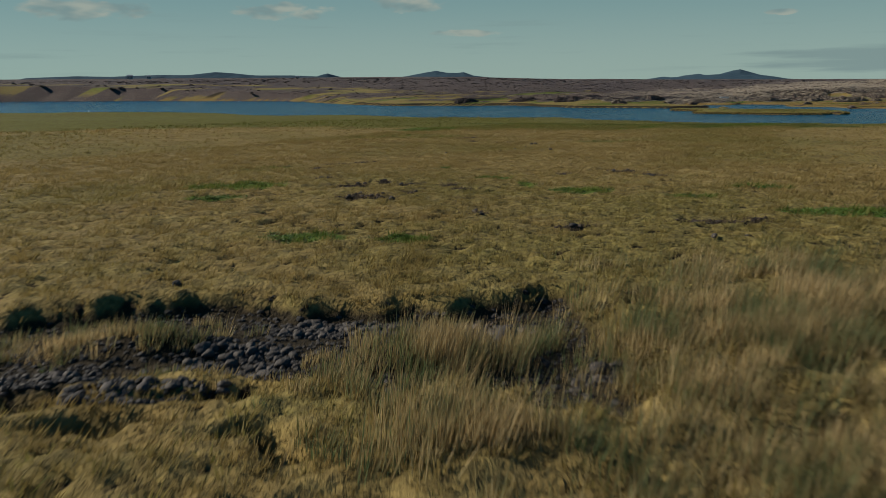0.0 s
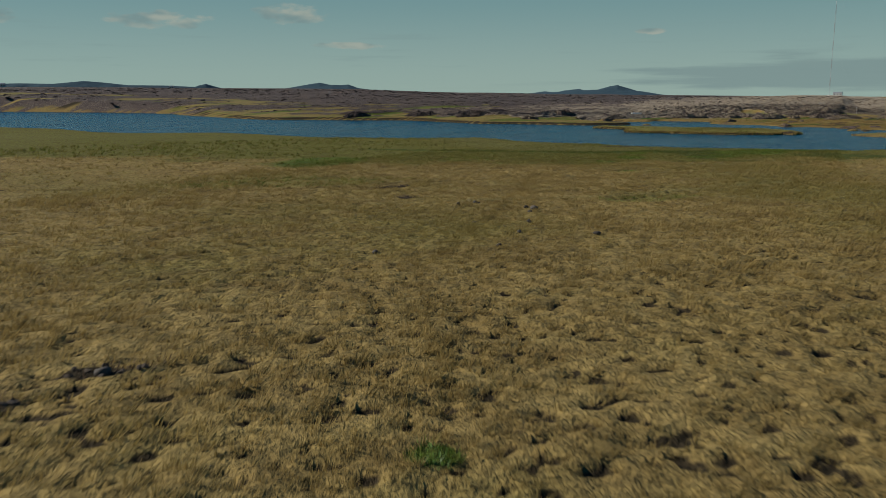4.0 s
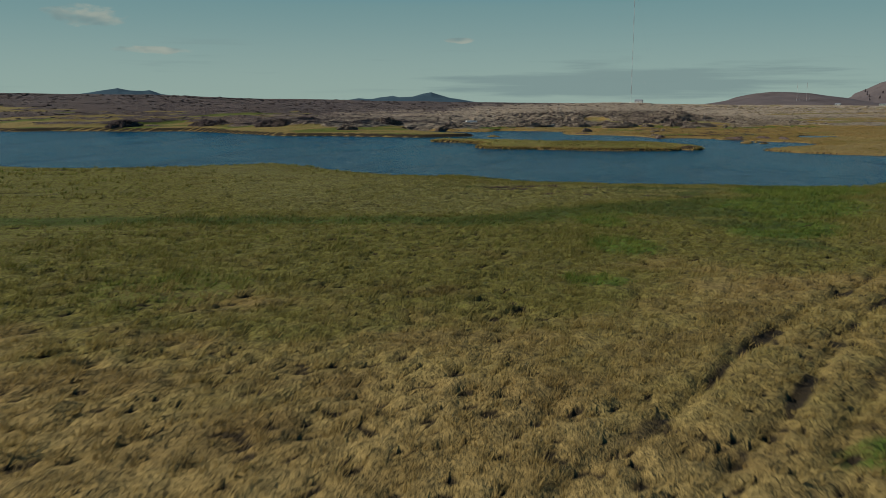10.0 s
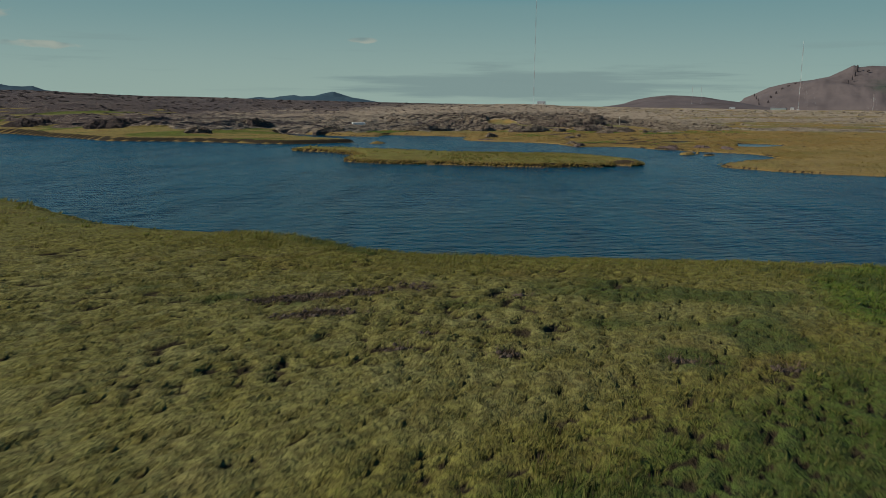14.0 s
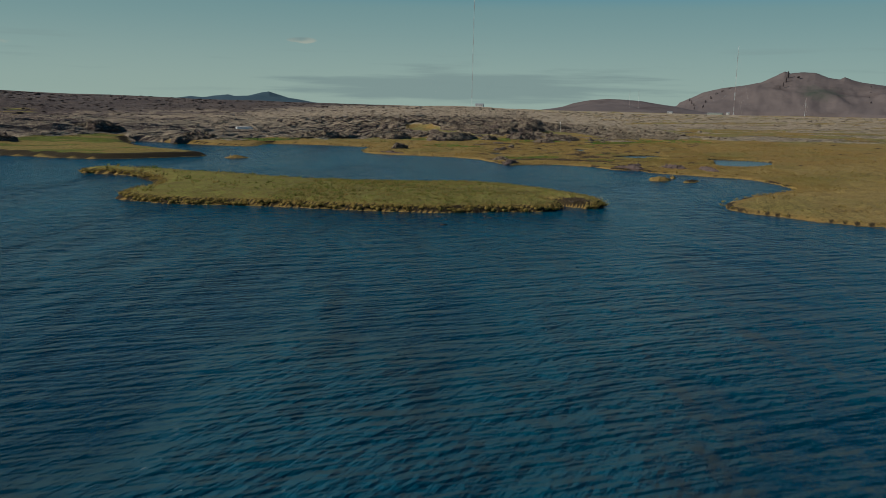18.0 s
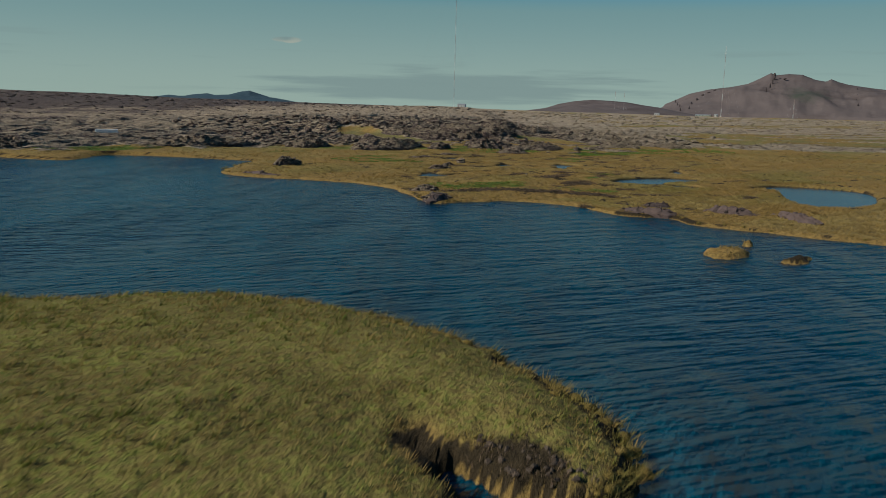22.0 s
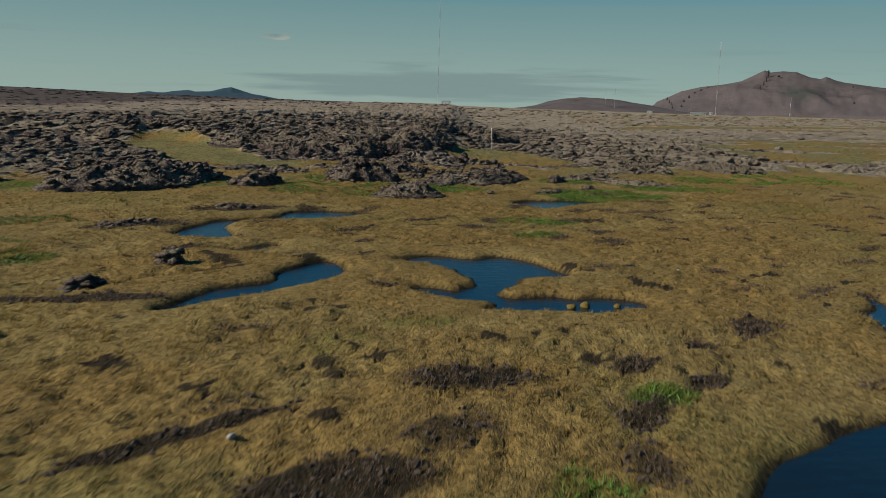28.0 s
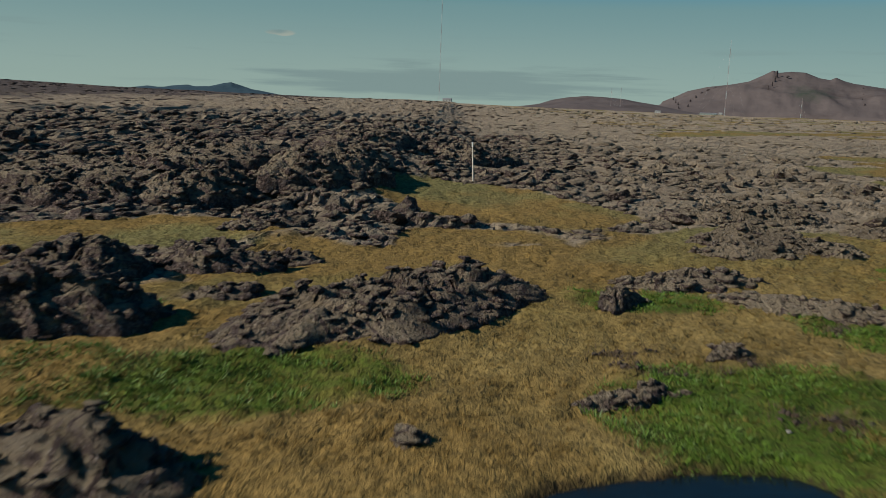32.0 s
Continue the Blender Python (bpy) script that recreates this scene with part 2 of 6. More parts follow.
def grass_color(n, blade):
    lava, green, peat, rust = n.zones()
    pale, olive_zone, deep = n.tones()
    big, mid, fine = n.noise(0.04, 3), n.noise(0.55, 4, 0.6), n.noise(5.0, 4, 0.65)
    straw = n.mix(n.ramp(mid, 0.3, 0.7), (0.205, 0.142, 0.050), (0.300, 0.216, 0.080))
    olive = n.mix(n.ramp(fine, 0.3, 0.7), (0.100, 0.094, 0.021), (0.160, 0.146, 0.036))
    share = n.ramp(n.calc("ADD", n.calc("MULTIPLY", big, 0.75), n.calc("MULTIPLY", mid, 0.25)), 0.45, 0.62, 0.0, 0.55)
    col = n.mix(n.calc("MAXIMUM", share, n.ramp(n.calc("ADD", olive_zone, n.calc("MULTIPLY", n.calc("SUBTRACT", mid, 0.5), 0.8)), 0.2, 0.8)), straw, olive)
    col = n.mix(n.ramp(n.noise(0.28, 5, 0.65), 0.52, 0.74, 0.0, 0.55), col, (0.105, 0.068, 0.024))
    hay = n.mix(n.ramp(fine, 0.3, 0.7), (0.130, 0.126, 0.050), (0.206, 0.198, 0.084))
    col = n.mix(n.ramp(n.calc("ADD", pale, n.calc("MULTIPLY", n.calc("SUBTRACT", mid, 0.5), 0.8)), 0.2, 0.9, 0.0, 0.85), col, hay)
    lush = n.mix(n.ramp(mid, 0.35, 0.7), (0.046, 0.084, 0.010), (0.104, 0.150, 0.022))
    col = n.mix(n.ramp(n.calc("ADD", green, n.calc("MULTIPLY", n.calc("SUBTRACT", fine, 0.5), 0.7)), 0.25, 0.75), col, lush)
    col = n.mix(n.ramp(n.calc("ADD", deep, n.calc("MULTIPLY", n.calc("SUBTRACT", mid, 0.5), 0.9)), 0.25, 0.8, 0.0, 0.85), col, n.mix(fine, (0.030, 0.052, 0.012), (0.066, 0.090, 0.020)))
    col = n.mix(n.ramp(n.calc("ADD", rust, n.calc("MULTIPLY", n.calc("SUBTRACT", mid, 0.5), 0.6)), 0.3, 0.8), col, n.mix(fine, (0.192, 0.122, 0.040), (0.280, 0.186, 0.062)))
    # bare soil, dark enough to stand for shade in holes and hollows too
    soil_shade = n.mix(fine, (0.010, 0.008, 0.005), (0.046, 0.034, 0.018))
    if blade:
        rnd = n.random(island=True)
        col = n.mix(n.ramp(rnd, 0.0, 1.0, 0.0, 0.30), col, n.mix(rnd, (0.080, 0.062, 0.016), (0.30, 0.226, 0.080)))
        return col
    # ground darkened in blotches, to deepen the gaps between blades
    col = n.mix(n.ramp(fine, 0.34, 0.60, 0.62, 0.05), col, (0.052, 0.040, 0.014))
    col = n.mix(n.ramp(n.calc("ADD", peat, n.calc("MULTIPLY", n.calc("SUBTRACT", fine, 0.5), 0.8)), 0.3, 0.7), col, soil_shade)
    return n.mix(n.ramp(n.calc("ADD", lava, n.calc("MULTIPLY", n.calc("SUBTRACT", mid, 0.5), 0.7)), 0.35, 0.65), col, lava_color(n, 0.18, 0.60))


def make_ground():
    n = Nodes("meadow_and_lava")
    h = n.calc("ADD", n.noise(3.2, 5, 0.65), n.calc("MULTIPLY", n.noise(14.0, 3), 0.4))
    rough = n.calc("ADD", n.calc("MULTIPLY", n.noise(1.6, 8, 0.7), 3.0), n.voronoi(1.1))
    lava = n.zones()[0]
    n.bump(n.calc("ADD", n.calc("MULTIPLY", h, n.calc("SUBTRACT", 1.0, lava)), n.calc("MULTIPLY", rough, n.calc("MULTIPLY", lava, 1.6))), 0.9, 0.19)
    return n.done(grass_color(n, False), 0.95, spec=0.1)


def make_blades():
    n = Nodes("grass_blades")
    return n.thin(n.done(grass_color(n, True), 0.7, spec=0.1), 0.4)


def make_dune():
    n = Nodes("dune_grass_blades")
    rnd = n.random(island=True)
    pale = n.mix(rnd, (0.13, 0.092, 0.036), (0.64, 0.465, 0.225))
    col = n.mix(n.ramp(n.calc("ADD", n.noise(0.8, 3), n.calc("MULTIPLY", rnd, 0.25)), 0.55, 0.78), pale, n.mix(rnd, (0.05, 0.075, 0.03), (0.12, 0.15, 0.06)))
    return n.thin(n.done(col, 0.6, spec=0.15), 0.4)


def make_lava():
    n = Nodes("mossy_lava")
    h = n.calc("ADD", n.calc("ADD", n.noise(2.6, 9, 0.75), n.calc("MULTIPLY", n.voronoi(5.0), 0.5)), n.calc("MULTIPLY", n.voronoi(11.0), 0.3))
    n.bump(n.calc("ADD", h, n.calc("MULTIPLY", n.noise(9.0, 7, 0.75), 0.6)), 1.0, 0.7)
    return n.done(lava_color(n), 0.95, spec=0.15)


def make_stone():
    n = Nodes("grey_beach_stone")
    rnd = n.random()
    col = n.mix(rnd, (0.020, 0.017, 0.015), (0.084, 0.070, 0.058))
    col = n.mix(n.ramp(n.noise(4.0, 5, 0.6), 0.4, 0.7), col, (0.058, 0.048, 0.040))
    n.bump(n.noise(9.0, 5), 0.8, 0.06)
    return n.done(col, 0.8, spec=0.3)


def make_water():
    n = Nodes("lake_water")
    ripple = n.noise(1.0, 2, 0.5, stretch=(0.7, 3.4, 1.0, -12))
    cross = n.noise(1.0, 2, 0.5, stretch=(1.2, 4.2, 1.0, 25))
    small = n.noise(1.0, 3, 0.6, stretch=(2.6, 7.0, 1.0, -20))
    swell = n.noise(0.06, 4, 0.6, stretch=(1.4, 0.5, 1.0, -35))
    amp = n.ramp(swell, 0.34, 0.60, 0.25, 1.0)
    broad = n.noise(1.0, 2, 0.5, stretch=(0.24, 1.15, 1.0, -14))
    ripple = n.calc("ADD", ripple, n.calc("MULTIPLY", broad, 1.8))
    h = n.calc("ADD", n.calc("ADD", ripple, n.calc("MULTIPLY", cross, 0.5)), n.calc("MULTIPLY", small, 0.28))
    n.bump(n.calc("MULTIPLY", h, amp), 1.0, 0.52)
    col = n.mix(n.ramp(swell, 0.30, 0.70), (0.0000, 0.013, 0.023), (0.0000, 0.046, 0.078))
    n.bsdf.inputs["IOR"].default_value = 1.33
    return n.done(col, 0.2, spec=0.5)


def make_pool():
    n = Nodes("pool_water")
    n.bump(n.noise(2.2, 3, 0.5, stretch=(0.7, 1.5, 1.0, -25)), 1.0, 0.014)
    n.bsdf.inputs["IOR"].default_value = 1.33
    return n.done(n.mix(n.noise(0.5, 3), (0.004, 0.007, 0.009), (0.007, 0.011, 0.014)), 0.20, spec=0.5)


def make_mountain():
    n = Nodes("red_brown_mountain")
    col = n.mix(n.noise(0.012, 5, 0.6), (0.078, 0.064, 0.064), (0.120, 0.100, 0.096))
    col = n.mix(n.ramp(n.noise(0.008, 5, 0.65), 0.5, 0.68), col, (0.074, 0.060, 0.058))
    col = n.mix(n.ramp(n.up(), 0.62, 0.42, 0.0, 0.8), col, (0.035, 0.026, 0.028))
    # the green slope
    away = n.nt.nodes.new("ShaderNodeVectorMath")
    away.operation = "DISTANCE"
    n.nt.links.new(n.pos, away.inputs[0])
    away.inputs[1].default_value = (2485.0, 1668.0, 40.0)
    col = n.mix(n.ramp(n.calc("ADD", away.outputs["Value"], n.calc("MULTIPLY", n.noise(0.02, 5, 0.6), 160.0)), 190.0, 90.0, 0.0, 0.8), col, (0.034, 0.050, 0.036))
    n.bump(n.noise(0.03, 6, 0.6), 0.5, 6.0)
    return n.done(col, 0.95, spec=0.05)


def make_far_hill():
    n = Nodes("far_hill_haze_blue")
    # the blue of distance haze is put into the base colour
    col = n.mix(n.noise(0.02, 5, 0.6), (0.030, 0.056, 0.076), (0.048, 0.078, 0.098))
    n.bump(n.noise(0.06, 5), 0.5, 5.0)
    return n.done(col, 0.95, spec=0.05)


def plain(name, color, rough=0.6, metal=0.0, vary=0.15):
    n = Nodes(name)
    dark = tuple(c * (1 - vary) for c in color)
    return n.done(n.mix(n.noise(3.0, 4), dark, color), rough, metal)


GROUND, BLADES, DUNE, LAVA, STONE = make_ground(), make_blades(), make_dune(), make_lava(), make_stone()
WATER, POOL, MOUNTAIN, FARHILL = make_water(), make_pool(), make_mountain(), make_far_hill()
WHITE = plain("white_paint", (0.72, 0.70, 0.66), 0.7)
BLEACHED = plain("bleached_stone", (0.33, 0.31, 0.28), 0.85, vary=0.4)
# both mast paints are greyed towards the sky, fading over distance painted in
PALEGREY = plain("sky_faded_pale_mast_paint", (0.42, 0.47, 0.47), 0.7)
PALEWOOD = plain("weathered_pale_wood", (0.55, 0.50, 0.42), 0.8)
REDPAINT = plain("sky_faded_red_mast_paint", (0.26, 0.20, 0.19), 0.7)
GREYMETAL = plain("galvanised_grey_steel", (0.35, 0.36, 0.36), 0.5, 0.6)

# ---- the shape of the land ----


def hashed(ix, iy, s):
    h = (ix.astype(np.int64) * 374761393 + iy.astype(np.int64) * 668265263 + s * 974634777) & 0xFFFFFFFF
    h = ((h ^ (h >> 13)) * 1274126177) & 0xFFFFFFFF
    h = ((h ^ (h >> 16)) * 2246822519) & 0xFFFFFFFF
    return ((h ^ (h >> 15)) & 0xFFFFFF) / float(0x1000000)


def vnoise(x, y, s=0):
    ix, iy = np.floor(x), np.floor(y)
    fx, fy = x - ix, y - iy
    fx, fy = fx * fx * fx * (fx * (fx * 6 - 15) + 10), fy * fy * fy * (fy * (fy * 6 - 15) + 10)
    a, b = hashed(ix, iy, s), hashed(ix + 1, iy, s)
    c, d = hashed(ix, iy + 1, s), hashed(ix + 1, iy + 1, s)
    return (a + (b - a) * fx) * (1 - fy) + (c + (d - c) * fx) * fy


def fbm(x, y, octaves=4, s=0, gain=0.5):
    total, amp, norm = 0.0, 1.0, 0.0
    for i in range(octaves):
        total, norm = total + amp * vnoise(x, y, s + i), norm + amp
        x, y, amp = 2.03 * (0.8 * x - 0.6 * y) + 17.3, 2.03 * (0.6 * x + 0.8 * y) + 5.1, amp * gain
    return total / norm


def cells(x, y, s=0):
    """Distances to the nearest and second nearest of scattered points, and a random number for the nearest."""
    ix, iy = np.floor(x), np.floor(y)
    f1, f2, who = np.full(x.shape, 9.0), np.full(x.shape, 9.0), np.zeros(x.shape)
    for dx in (-1, 0, 1):
        for dy in (-1, 0, 1):
            px, py = ix + dx + hashed(ix + dx, iy + dy, s), iy + dy + hashed(ix + dx, iy + dy, s + 1)
            d = np.hypot(px - x, py - y)
            near = d < f1
            f2 = np.where(near, f1, np.minimum(f2, d))
            who = np.where(near, hashed(ix + dx, iy + dy, s + 2), who)
            f1 = np.where(near, d, f1)
    return f1, f2, who


def smooth(a, b, x):
    t = np.clip((x - a) / (b - a), 0, 1)
    return t * t * (3 - 2 * t)


def curve(points, steps=5):
    """A closed smooth curve through a few plan points."""
    p = np.array(points, float)
    a, b, c, d = np.roll(p, 1, 0), p, np.roll(p, -1, 0), np.roll(p, -2, 0)
    out = []
    for k in range(steps):
        t = k / steps
        out.append(0.5 * (2 * b + (c - a) * t + (2 * a - 5 * b + 4 * c - d) * t * t + (3 * b - a - 3 * c + d) * t**3))
    return np.stack(out, 1).reshape(-1, 2)


def inside(x, y, poly, reach=None):
    """Signed distance to a closed outline, positive within."""
    if reach is not None:
        out = np.full(x.shape, -reach)
        lo, hi = poly.min(0) - reach, poly.max(0) + reach
        near = (x > lo[0]) & (x < hi[0]) & (y > lo[1]) & (y < hi[1])
        if near.any():
            out[near] = np.maximum(inside(x[near], y[near], poly), -reach)
        return out
    best, odd = np.full(x.shape, 1e12), np.zeros(x.shape, bool)
    for (ax, ay), (bx, by) in zip(poly, np.roll(poly, -1, 0)):
        ex, ey = bx - ax, by - ay
        wx, wy = x - ax, y - ay
        t = np.clip((wx * ex + wy * ey) / (ex * ex + ey * ey + 1e-9), 0, 1)
        best = np.minimum(best, (wx - ex * t) ** 2 + (wy - ey * t) ** 2)
        cross = (ay > y) != (by > y)
        if cross.any():
            odd ^= cross & (wx < ex * wy / (ey if ey else 1e-9))
    return np.where(odd, 1, -1) * np.sqrt(best)


SOUTH_SHORE = [(-420, 320), (-135, 280), (-62, 262), (-34, 226), (-7, 217), (3, 205), (12, 193.5), (20, 188.5), (31, 188), (37.5, 190), (41, 184), (43.5, 174), (47, 168), (52.5, 163),
               (54.5, 157), (57.5, 154.5), (62, 151), (68, 147.5), (74, 143), (79, 141.5), (86, 144), (100, 139), (130, 120), (175, 95)]
NORTH_SHORE = [(200, 112), (165, 145), (135, 166), (121.5, 181), (119, 189), (120, 195), (127, 198.3), (136, 200.3), (141, 202.5), (146.5, 211), (145.3, 218), (143.3, 223), (144.3, 226.8),
               (142.4, 230), (143.5, 235), (141, 239.3), (136.5, 240.7), (134, 240.6), (135.2, 244.5), (136.8, 250), (137, 256), (134.5, 261.5), (130.5, 266), (129, 272.5), (134, 281),
               (138.5, 287.5), (135.5, 293), (130, 300), (124, 302.5), (118, 294.5), (112, 302), (107, 313), (102.5, 316), (99.5, 303), (99, 287), (102, 274), (101.5, 269.5),
               (94, 267), (86, 267.5), (79, 275.5), (70, 283.5), (60, 288), (56, 300), (51, 313), (44, 333), (30, 338), (8, 351), (-8, 356), (-35, 420)]
FAR_WEST = [(-60, 500), (-120, 560), (-300, 660), (-460, 560)]
LAKE = np.concatenate([curve(SOUTH_SHORE + NORTH_SHORE + FAR_WEST, 4)])
ISLAND = curve([(81, 245.5), (84.5, 247.5), (88, 242), (91.5, 237), (96, 229), (100, 223), (104, 219.5), (107.6, 218.4), (110.8, 215.9), (112.4, 213), (113.3, 210), (113.5, 206.5), (112.9, 202.6), (111.6, 199.8), (110.8, 199.2), (109.2, 199.1),
                (108.6, 201.5), (108.1, 203.1), (107.6, 200.5), (105, 199.2), (101.5, 200.6), (97, 202.3), (92, 206.3), (87.5, 210.8), (83, 214), (80, 217.5), (79.8, 221.5), (83.8, 226.5), (85.3, 233), (84.6, 241)], 4)
POOLS = {
    "A": [(158.8, 267.6), (160.2, 268.9), (161.9, 270), (163.9, 270.2), (164.9, 271.6), (167, 272.8), (167.4, 272.7), (167.1, 270.8), (165.7, 269.6), (163.8, 268.8), (161.1, 268.2)],
    "B": [(170, 271.3), (171.2, 271.8), (172.2, 271.8), (173.4, 270.3), (174.6, 270.2), (175.1, 269.2), (174.9, 267.2), (174.4, 265.4), (172.1, 265.5), (170.9, 264.8), (170.3, 265.3), (170.5, 267.2), (171.2, 269.6)],
    "C": [(167.7, 266.7), (168.4, 266.6), (169, 265.5), (170.5, 266), (171.1, 265.2), (169.9, 264.5), (170, 263.6), (171.4, 263.1), (172, 262.3), (172.9, 262.1), (173.5, 261), (173, 260.2), (172, 260.6), (171.2, 260.4), (169.9, 261.5), (168.2, 262.6), (169, 263.2), (168.3, 264.2), (167.7, 265.6)],
    "D": [(164, 281.8), (164.9, 283.7), (166.3, 284.8), (168, 286.2), (170.8, 285.9), (173, 287.9), (174.8, 287.7), (176.8, 285.4), (175.3, 284.6), (172.7, 284.3), (170.3, 285), (168.5, 285.2), (167.1, 284), (166.4, 281.3), (165.6, 280)],
    "K": [(164.6, 277.4), (165.6, 277), (167.2, 277.6), (166.6, 276.6), (165.2, 276.3)],
    "E": [(189.3, 286.2), (191.1, 286.7), (192.9, 286.2), (194.1, 285.8), (195.3, 284.7), (195, 283.1), (193.5, 283), (192.2, 283.1), (190.7, 282.7), (188.6, 282.4), (188.8, 283.6), (188.4, 284.8)],
    "F": [(161.2, 248), (163.5, 249.4), (165.8, 250.3), (170.5, 250.2), (172.8, 249), (173.3, 247.6), (172.2, 246.2), (170.5, 244.8), (167.6, 245), (165.2, 245.2), (164.9, 244.2), (165.6, 243.2), (165.6, 241.4), (164.2, 239.8), (162.6, 240.6), (162.7, 242.8), (161.7, 245), (160.8, 246.4)],
    "G": [(144.6, 261.8), (145.6, 262.6), (147.2, 261.8), (147.9, 263.3), (149.8, 264), (149.5, 262), (152, 261.4), (151.4, 260.2), (149.6, 260.2), (148.5, 259.3), (146.4, 258.5), (145.1, 259.8)],
    "H": [(182.2, 257.3), (180.4, 256), (178.9, 255.8), (178.4, 254.8), (177, 253.6), (177.2, 252), (178.6, 253.4), (180, 255)],
    "I": [(168.4, 237.4), (171.5, 238.3), (176, 238), (178, 233), (175.5, 229), (167, 224.5), (161.2, 224), (160.6, 226.6), (165, 231), (168.6, 233.8), (170.2, 236)],
    "P": [(11.2, 150.4), (14.2, 149.8), (14.4, 149), (11.8, 149.2)],
    "Q": [(10.5, 171.6), (13, 171), (18.8, 167.4), (18, 166.6), (12, 169.6)],
}
POOL_LEVEL = {"P": 1.62, "Q": 1.30, "C": 0.113}
POOL_CURVES = {k: curve(v, 4) for k, v in POOLS.items()}
ISLETS = [(135.6, 215.6, 1.5, 1.0, 0.55), (137.4, 212.6, 1.0, 0.55, 0.28), (104.6, 264.3, 1.3, 0.8, 0.35), (139.4, 216.9, 0.35, 0.25, 0.22)]


def south_side(x, y):
    return y < np.interp(x, [-400, -300, -50, 30, 60, 100, 120, 200], [450, 440, 300, 250, 215, 180, 160, 104])


def lava_edge(x):
    return np.interp(x, [-500, -100, -30, 0, 20, 40, 60, 75, 100, 115, 133, 147, 166, 180, 196, 210, 220, 253, 300, 400, 800],
                     [690, 540, 424, 364, 352, 344, 318, 297, 318, 306, 306, 310, 310, 304, 306, 304, 301, 277, 238, 160, -100])


# plan of the coloured patches: x, y, radius along, radius across, turn, strength
GREEN_SOUTH = [(-5.6, 35.2, 2.2, 1.3, 10, 1), (9.7, 33.0, 1.3, 1.2, 0, 1), (2, 20.2, 0.8, 0.5, 0, 0.8), (-5.6, 30.6, 1.2, 0.9, 0, 0.8), (6.55, 39.9, 0.95, 0.6, 0, 1), (-0.7, 20.8, 1.2, 0.7, 0, 0.8), (18.3, 34.5, 1.5, 0.7, 0, 1), (17.6, 25.1, 2.6, 1.2, 0, 1),
               (13.7, 30.6, 1.3, 0.8, 0, 0.6), (4.3, 46.9, 0.4, 0.4, 0, 0.9), (7.7, 36.2, 0.4, 1.7, 0, 0.75), (-5.8, 47.3, 1.4, 1.0, 0, 0.5), (-6.6, 44.6, 0.9, 0.7, 0, 0.5), (4.8, 112, 4, 8, -20, 0.7), (2.5, 92, 9, 4, 10, 0.42), (22, 79.6, 4, 2, 15, 0.45), (19.3, 114.8, 3, 3, 0, 0.45),
               (55, 126.5, 9, 5, 35, 0.75), (67, 136.5, 9, 5, 35, 0.9), (47, 118.5, 4, 2.6, 30, 0.8), (37, 117, 1.6, 2.6, -20, 0.7), (42.8, 127, 4.5, 2.2, 20, 0.6), (40.2, 123.4, 1.3, 2.4, -20, 0.7)]
GREEN_SHORE = [(32, 111.6, 1.2, 1.4, 0, 0.7), (28.3, 98, 1.2, 0.6, 0, 0.6), (180.5, 297.5, 5.5, 4.5, -30, 1),
               (188.6, 294.2, 3.6, 2.2, -20, 0.95), (198, 286, 4.6, 3.6, -35, 0.95), (208.5, 287.5, 4.5, 3, -60, 0.95), (219, 290, 5, 2.5, -40, 0.8), (144.5, 249.2, 5, 2.6, -10, 0.9), (151, 240.5, 1.8, 1.6, -30, 1),
               (152.6, 282, 4.8, 3.6, -30, 1), (146, 243.8, 2, 1.2, 0, 0.5)]
GREEN_NORTH = [(152, 311.5, 6, 2, -35, 0.8), (132, 312, 6, 2, 0, 0.7), (184.5, 302.5, 4, 1.5, -20, 0.7), (226, 288, 6, 3, -40, 0.75), (157.5, 289.5, 3.5, 1.8, -20, 0.7),
               (150, 243, 4, 1.8, -30, 0.5), (172, 303, 7, 2, -20, 0.7), (160, 306, 5, 2, 0, 0.6), (125, 306, 9, 2.5, 10, 0.8), (181, 278.3, 1.2, 0.9, 0, 0.5), (165, 262, 1.6, 1, 0, 0.5),
               (203, 295, 3, 1.4, -30, 0.7), (150, 300, 6, 2, 0, 0.5), (156.2, 278.3, 1.6, 1.2, 0, 0.9), (166.1, 253.8, 0.9, 0.7, 0, 0.8), (161.4, 251.3, 1.4, 0.8, 30, 0.8), (180.1, 273.6, 1.5, 0.8, 0, 0.8),
               (184, 277.6, 2.2, 1.6, -20, 0.8), (161.5, 261.3, 2, 1.2, 0, 0.4)]
GREEN = GREEN_SOUTH + GREEN_SHORE + GREEN_NORTH
PEAT_SOUTH = [(-0.7, 11.2, 1.4, 0.9, 10, 0.9), (3.6, 12.5, 1.2, 0.6, 0, 0.9), (-3.6, 10, 1.8, 1.1, 0, 0.9), (5.3, 9.9, 0.7, 0.6, 0, 0.8), (12.2, 22.8, 1.5, 0.5, 0, 0.8),
              (46.8, 145.6, 2.2, 0.6, -8, 0.85), (45.8, 143.2, 1.2, 0.5, -10, 0.75), (50.2, 145.8, 0.8, 0.6, 0, 0.5), (142, 245.2, 3.2, 1.3, -8, 1), (146.3, 242.6, 2.8, 1, -35, 1), (148.6, 238.8, 2.2, 0.9, -55, 1), (155.2, 246.8, 1.5, 1.6, 0, 0.85),
              (149.8, 244.6, 2.2, 0.4, -25, 0.6)]
